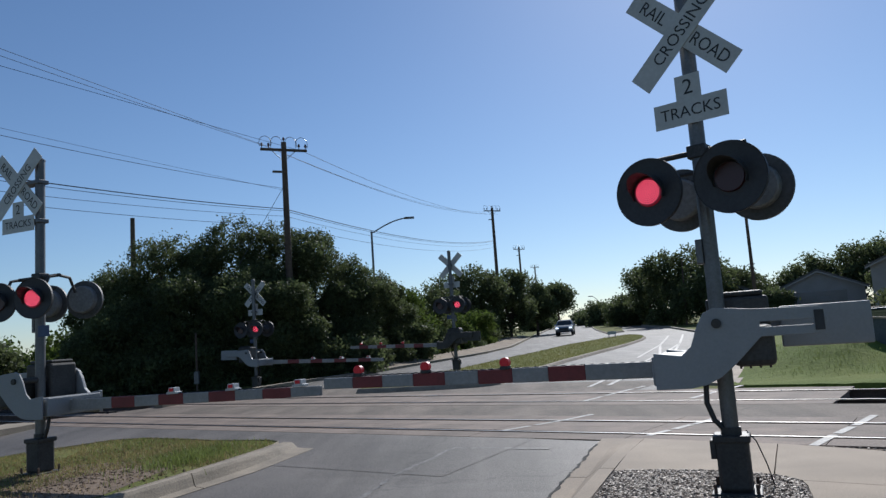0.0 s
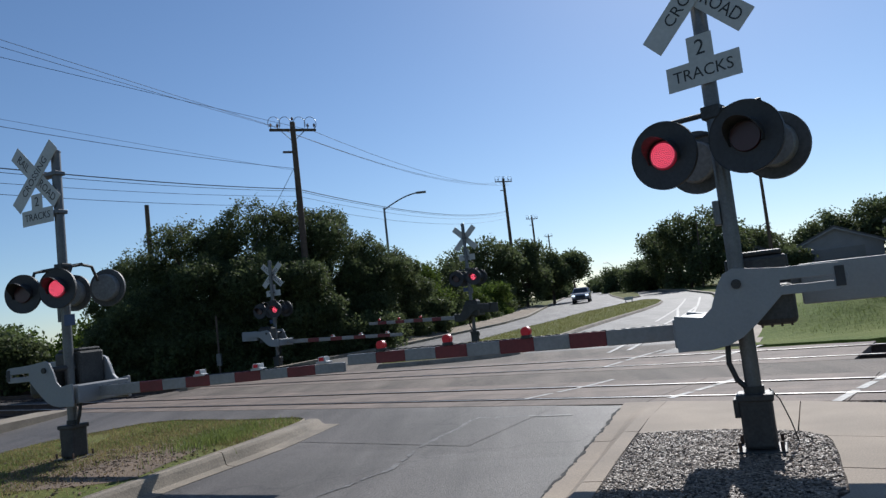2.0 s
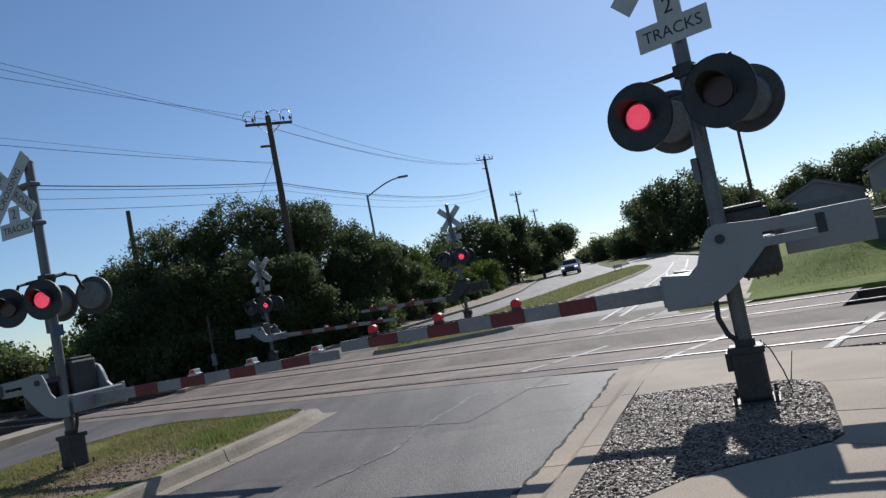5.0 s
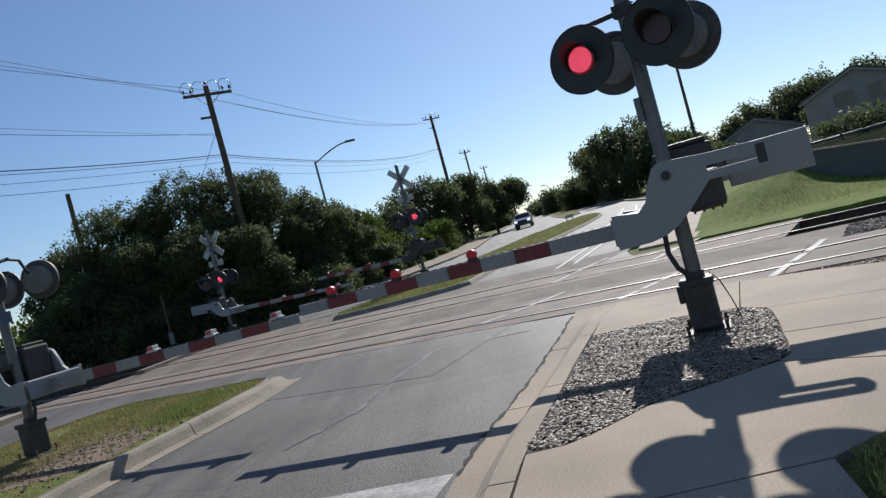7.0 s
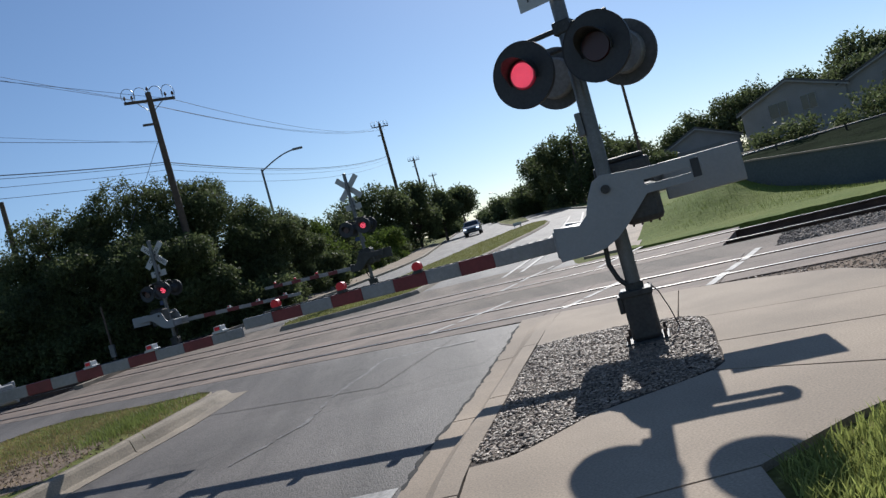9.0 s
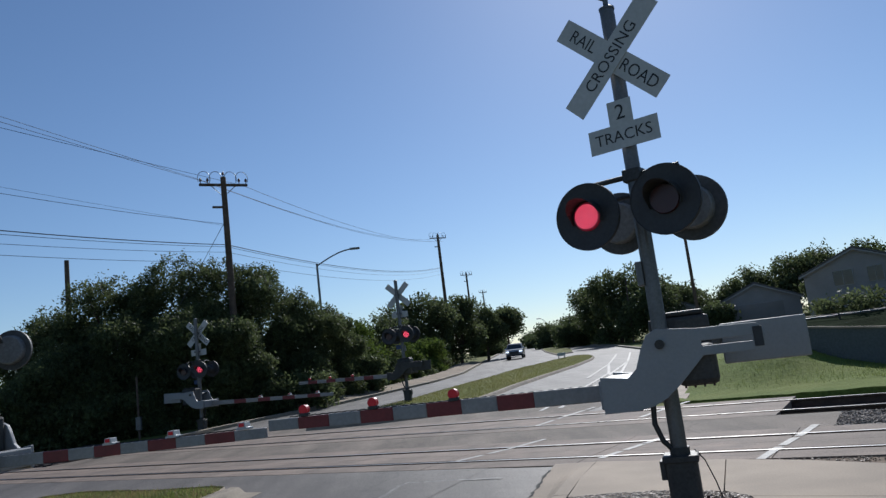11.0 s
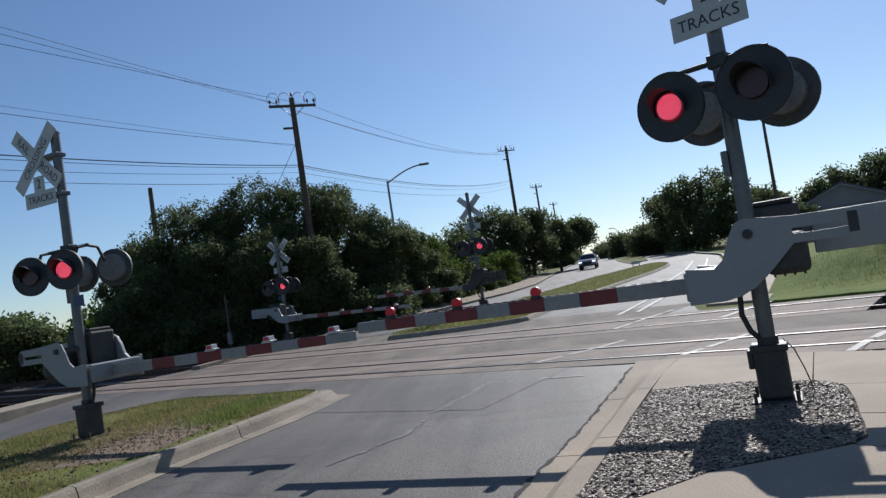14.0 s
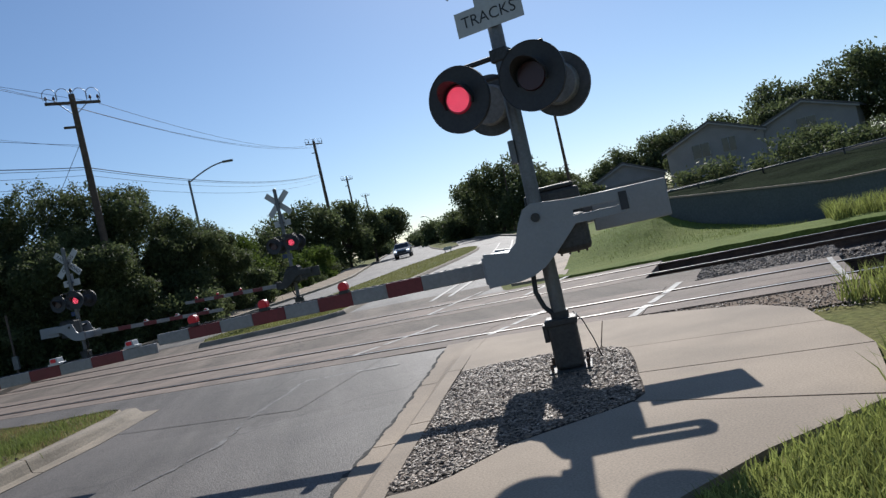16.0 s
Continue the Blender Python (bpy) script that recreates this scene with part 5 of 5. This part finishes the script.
def verge_z(x, y, u):
    """The grass verge in front of the wall: a knoll at its end, then falling away."""
    r = RX * x + RY * y
    w = float(np.interp(r, [-6, -2.9, -2.4, -1.9, -1.3, -0.6, 0.8, 1.7, 5], [0.1, 0.9, 0.85, 0.5, 0.25, 0.07, -0.27, -0.42, -0.45]))
    u = max(0.0, (NX * x + NY * y - 18.7) / 4.2)
    return w * u * u * (3 - 2 * u) + 0.03 * noise.noise((x * 2.0, y * 2.0, 5))


structure("verge", strip([rs(-4.3, 17.3), rs(12, 17.3)], [rs(-5.0, 22.9), rs(12, 22.9)], 64, 18, 0.02, skirt=0.3, height=verge_z), LAWN, "mown green verge between the railway and the wall", "lawn")
structure("driveway", strip([(15.8, 45.4), (19.5, 47.2), (26.5, 60.0), (29.5, 72)], [(16.0, 44.0), (21.5, 45.4), (29.5, 58.5), (33.5, 71)], 20, 3, 0.66, skirt=0.3), CONCRETE, "pale concrete drive leading to a garage", "driveway")


for i, (r, s, h) in enumerate([(-1.5, 33.5, 1.5), (1.5, 34.5, 1.8), (4.5, 33.5, 1.4), (7.5, 35.0, 2.0), (10.5, 34.0, 1.7), (13.5, 35.5, 2.2), (17, 34.5, 2.0), (21, 35.0, 2.3), (25, 35, 2.4), (3.0, 40.0, 1.8), (8.5, 41.0, 2.2), (14.0, 41.0, 2.4), (20.0, 41.0, 2.6)]):
    x, y = rs(r, s)
    tree(x, y, h + 0.6, h * 1.05, 0.0, "low dark bush on the bank above the wall", 4500, 0.09, 300 + i, group="bank bushes")


def house(x, y, z, turn, w, d, eave, ridge, label, garage=False, windows=()):
    h = thing("house", pose(x, y, z, 0, 0, turn), label, "house", "houses")
    bm = add_plate(bmesh.new(), [(-w / 2, -1), (w / 2, -1), (w / 2, eave), (0, ridge), (-w / 2, eave)], 0, d)
    part("wall", bm, SIDING, h)
    over, th = 0.35, 0.18
    k = (ridge - eave) / (w / 2)
    for s in (-1, 1):
        x1 = s * (w / 2 + over)
        z1 = eave - over * k
        bm = add_plate(bmesh.new(), [(0, ridge + 0.02), (x1, z1 + 0.02), (x1, z1 + th), (0, ridge + th + 0.02)], -over, d + over)
        roof = part("roof", bm, SHINGLE, h, "grey shingle roof slope")
    bm = add_plate(bmesh.new(), [(0, ridge - 0.16), (-w / 2 - over, eave - over * k - 0.16), (-w / 2 - over, eave - over * k), (0, ridge), (w / 2 + over, eave - over * k), (w / 2 + over, eave - over * k - 0.16)], -over - 0.03, -over)
    part("fascia", bm, TRIM, h, "pale gable fascia board")
    if garage:
        g = part("garage_door", box(-2.45, 2.45, -0.06, 0.0, 0.0, 2.2, bevel=0.01), GARAGE, h, "dark panelled garage door")
        for r in range(4):
            part("door_panel", box(-2.35, 2.35, -0.085, -0.062, 0.06 + r * 0.54, 0.54 + r * 0.54, bevel=0.008), GARAGE, g)
        part("door_frame", box(-2.62, 2.62, -0.04, 0.0, 2.2, 2.34), TRIM, h)
    for wx, wz, ww, wh in windows:
        win = part("window", box(wx - ww / 2, wx + ww / 2, -0.03, 0.0, wz - wh / 2, wz + wh / 2), GLASS, h)
        bm = bmesh.new()
        for a in ((wx - ww / 2 - 0.08, wx - ww / 2, wz - wh / 2 - 0.08, wz + wh / 2 + 0.08), (wx + ww / 2, wx + ww / 2 + 0.08, wz - wh / 2 - 0.08, wz + wh / 2 + 0.08), (wx - ww / 2, wx + ww / 2, wz + wh / 2, wz + wh / 2 + 0.08), (wx - ww / 2, wx + ww / 2, wz - wh / 2 - 0.08, wz - wh / 2), (wx - 0.025, wx + 0.025, wz - wh / 2, wz + wh / 2)):
            add_box(bm, a[0], a[1], -0.07, 0.0, a[2], a[3])
        part("window_frame", bm, TRIM, win)
    return h


house(33.4, 77.5, 1.55, -22, 8.2, 11, 2.5, 4.3, "low grey house with a wide garage door", garage=True)
house(27.6, 84.0, 1.5, -22, 5.5, 9, 2.3, 3.6, "small grey house wing behind trees", windows=((0, 1.4, 1.2, 1.1),))
house(37.8, 65.8, 1.6, -40, 9.0, 11, 3.9, 5.7, "two-storey grey house with shingle roof", windows=((-1.2, 3.2, 1.6, 1.3), (1.4, 3.2, 1.2, 1.3), (0, 0.9, 1.6, 1.2)))
house(44.0, 60.5, 1.6, -44, 8.0, 10, 3.9, 5.4, "two-storey grey house with a pale gable", windows=((0, 3.2, 1.6, 1.3), (1.6, 0.9, 1.4, 1.2)))


# ---- an approaching car ----
def car(x, y, heading):
    c = thing("car", pose(x, y, T(x, y) + 0.01, 0, 0, heading), "silver sport utility car coming down the hill", "car")
    prof = [(-2.3, 0.35), (-2.35, 0.75), (-2.25, 0.98), (-1.2, 1.08), (-0.55, 1.62), (0.2, 1.70), (1.5, 1.66), (2.15, 1.15), (2.3, 0.95), (2.3, 0.35)]
    bm = bmesh.new()
    rows = []
    for wx in (-0.90, 0.90):
        rows.append([bm.verts.new((wx * (0.82 if z > 1.2 else 1.0), py, z)) for py, z in prof])
    n = len(prof)
    bm.faces.new(rows[0]); bm.faces.new(rows[1][::-1])
    for i in range(n):
        bm.faces.new((rows[0][i], rows[0][(i + 1) % n], rows[1][(i + 1) % n], rows[1][i]))
    bmesh.ops.recalc_face_normals(bm, faces=bm.faces)
    bmesh.ops.bevel(bm, geom=list(bm.edges), offset=0.06, segments=2, affect="EDGES")
    body = part("body", bm, CARPAINT, c)
    bm = bmesh.new()
    vs = [bm.verts.new(p) for p in ((-0.80, -1.13, 1.13), (0.80, -1.13, 1.13), (0.66, -0.66, 1.55), (-0.66, -0.66, 1.55))]
    bm.faces.new(vs)
    q = bmesh.ops.extrude_face_region(bm, geom=list(bm.faces))
    bmesh.ops.translate(bm, verts=[v for v in q["geom"] if isinstance(v, bmesh.types.BMVert)], vec=(0, -0.03, 0.03))
    bmesh.ops.recalc_face_normals(bm, faces=bm.faces)
    part("windscreen", bm, GLASS, c)
    for s in (-1, 1):
        part("headlight", box(s * 0.72 - 0.16, s * 0.72 + 0.16, -2.38, -2.28, 0.74, 0.88, bevel=0.02), HEADLAMP, c, "bright headlight")
        part("mirror", box(s * 1.0 - 0.1, s * 1.0 + 0.1, -0.85, -0.72, 1.05, 1.2, bevel=0.03), CARPAINT, c)
        for wy in (-1.4, 1.4):
            w = part("wheel", tube([(s * 0.70, wy, 0.34), (s * 0.93, wy, 0.34)], 0.34, 24), TYRE, c)
            part("rim", tube([(s * 0.90, wy, 0.34), (s * 0.945, wy, 0.34)], [0.22, 0.2], 18), GALV, w)
    part("grille", box(-0.5, 0.5, -2.40, -2.30, 0.55, 0.82, bevel=0.02), BLACK, c)
    part("bumper", box(-0.9, 0.9, -2.42, -2.2, 0.32, 0.52, bevel=0.05), BLACK, c)
    return c


car(7.9, 82.0, -9)


# ---- small things ----
def marker_post(x, y, h, label):
    p = thing("marker_post", pose(x, y, T(x, y)), label, "post")
    part("pole", tube([(0, 0, 0), (0, 0, h)], 0.04, 10), WOODPOLE, p)
    part("box", box(-0.1, 0.1, -0.07, 0.07, 0.35, 0.85, bevel=0.015), GALV, p)


marker_post(-11.6, 29.3, 2.4, "thin grey post with a small box under the trees")


def low_board(x, y):
    b = thing("low_sign", pose(x, y, T(x, y) + 0.1), "small low white board on two legs on the median", "sign")
    part("board", box(-0.33, 0.33, -0.02, 0.02, 0.25, 0.5, bevel=0.005), SIGN, b)
    for s in (-0.25, 0.25):
        part("leg", box(s - 0.03, s + 0.03, -0.02, 0.02, -0.02, 0.26), GALV, b)


low_board(9.6, 60.0)


# grass: separate blades where it is close, tufts further off
def grass(name, label, spots, size, mat, seed):
    g = np.random.default_rng(seed)
    p = np.array(spots, float)
    n = len(p)
    a = g.uniform(0, 6.283, n)
    hgt = size * g.uniform(0.45, 1.25, n)
    lean = g.normal(0, 0.35, (n, 2)) * hgt[:, None]
    wd = 0.004 + 0.012 * hgt
    side = np.stack([np.cos(a), np.sin(a), np.zeros(n)], 1) * wd[:, None]
    mid = p + np.stack([lean[:, 0] * 0.35, lean[:, 1] * 0.35, hgt * 0.6], 1)
    tip = p + np.stack([lean[:, 0], lean[:, 1], hgt], 1)
    V = np.stack([p - side, p + side, mid + side * 0.7, mid - side * 0.7, tip], 1).reshape(-1, 3)
    F = []
    for i in range(n):
        k = 5 * i
        F.append((k, k + 1, k + 2, k + 3)); F.append((k + 3, k + 2, k + 4))
    me = bpy.data.meshes.new(name)
    me.from_pydata(V.tolist(), [], F)
    me.materials.append(mat)
    return tagged(new(name, me), label, "grass", "", "stuff")


g = np.random.default_rng(77)
NEAR_GRASS = [(2.0, 3.38), (2.62, 3.66), (3.62, 3.96), (4.42, 5.08), (9.0, 3.0), (9.0, -4), (1.0, -4), (1.42, 0.3)]
spots = []
while len(spots) < 62000:
    x, y = g.uniform(1.3, 8.5), g.uniform(-3.5, 5.2)
    if inside(NEAR_GRASS, x, y) and noise.noise((x * 1.5, y * 1.5, 3)) > -0.6 and g.random() < math.exp(-((max(0.0, math.hypot(x - 3.0, y - 3.0) - 1.2)) / 2.2) ** 2):
        spots.append((x, y, -0.01))
grass("verge_grass", "long bright green grass beside the pavement", spots, 0.10, BLADE_SUN, 1)
spots = []
while len(spots) < 14000:
    r, s = g.uniform(0.9, 9), g.uniform(5.5, 8.9)
    x, y = rs(r, s)
    if not inside([(2, 3.4), (5.3, 5.2), (5.3, 8.2), (3, 9)], x, y) and noise.noise((x * 0.9, y * 0.9, 7)) > -0.15:
        spots.append((x, y, -0.04))
grass("track_grass", "tall green weeds beside the railway", spots, 0.34, BLADE_SUN, 2)
spots = []
while len(spots) < 7000:
    r, s = 1.7 + 14 * g.random() ** 1.4, g.uniform(17.9, 20.3)
    x, y = rs(r, s)
    if noise.noise((x * 1.1, y * 1.1, 4)) > -0.2:
        spots.append((x, y, T(x, y) + verge_z(x, y, 0) - 0.02))
grass("bank_weeds", "tall green weeds beyond the railway", spots, 0.42, BLADE_SUN, 3)
green, dry = [], []
while len(green) + len(dry) < 46000:
    x, y = g.uniform(-8.4, -2.9), g.uniform(3.0, 14.0)
    if not inside(inner_l, x, y):
        continue
    bare = noise.noise((x * 0.7 + 4, y * 0.55, 1.5)) + 0.75 * math.exp(-((x + 5.1) ** 2 / 2.8 + (y - 9.2) ** 2 / 5.0))
    if bare > 0.42 and g.random() < 0.9:
        continue
    (dry if g.random() < 0.6 + bare * 0.4 else green).append((x, y, 0.005))
grass("island_grass", "short green grass on the traffic island", green, 0.048, BLADE, 4)
grass("island_dry_grass", "short dry grass on the traffic island", dry, 0.05, BLADE_DRY, 5)
spots = [(-4.0 + g.normal(0, 0.26), 11.0 + g.normal(0, 0.55), 0.005) for _ in range(2200)]
grass("island_weeds", "leafy green weed clump on the traffic island", spots, 0.11, BLADE, 6)
spots = []
while len(spots) < 26000:
    u = g.random() ** 1.6
    x, y = g.uniform(-4, 13), 21.0 + 45 * u
    if inside(inner_m, x, y):
        spots.append((x, y, T(x, y) + 0.11))
grass("median_grass", "short sunlit grass on the median", spots, 0.10, BLADE_MIX, 7)
spots = []
while len(spots) < 26000:
    x, y = g.uniform(6.6, 20), g.uniform(16.5, 42)
    if x > 7.0 + 1.1 * g.random() ** 2 + (y - 19) * (0.29 if y > 19 else 0.6) and NX * x + NY * y > 18.6 + 0.9 * g.random() and not (x > 12 and y < 24):
        spots.append((x, y, max(ground_z(x, y) + 0.02, T(x, y) + verge_z(x, y, (NX * x + NY * y - 18.7) / 4.2) if NX * x + NY * y < 22.9 and RX * x + RY * y > -5 else -9)))
grass("lawn_grass", "short bright grass on the lawn", spots, 0.10, BLADE, 8)
# litter of soil and bark on the bare part of the island
spots = [(-5.2 + g.normal(0, 0.9), 9.7 + g.normal(0, 1.2), 0.018) for _ in range(1500)]
spots = [p for p in spots if inside(inner_l, p[0], p[1])]
scatter_stones("island_litter", "brown bark litter round the mast on the island", spots, 0.022, BARKLITTER, 12)
bm = bmesh.new()
f = bm.faces.new([bm.verts.new((min(-3.9, -4.9 + 1.45 * (1 + 0.15 * math.sin(3 * a)) * math.cos(a) - 0.25 * math.sin(a)), 9.6 + 1.6 * (1 + 0.12 * math.cos(2 * a)) * math.sin(a), 0.014)) for a in [2 * math.pi * k / 40 for k in range(40)]])
bmesh.ops.triangulate(bm, faces=[f])
structure("bare_soil", bm, DIRT, "bare brown soil patch on the island", "soil")
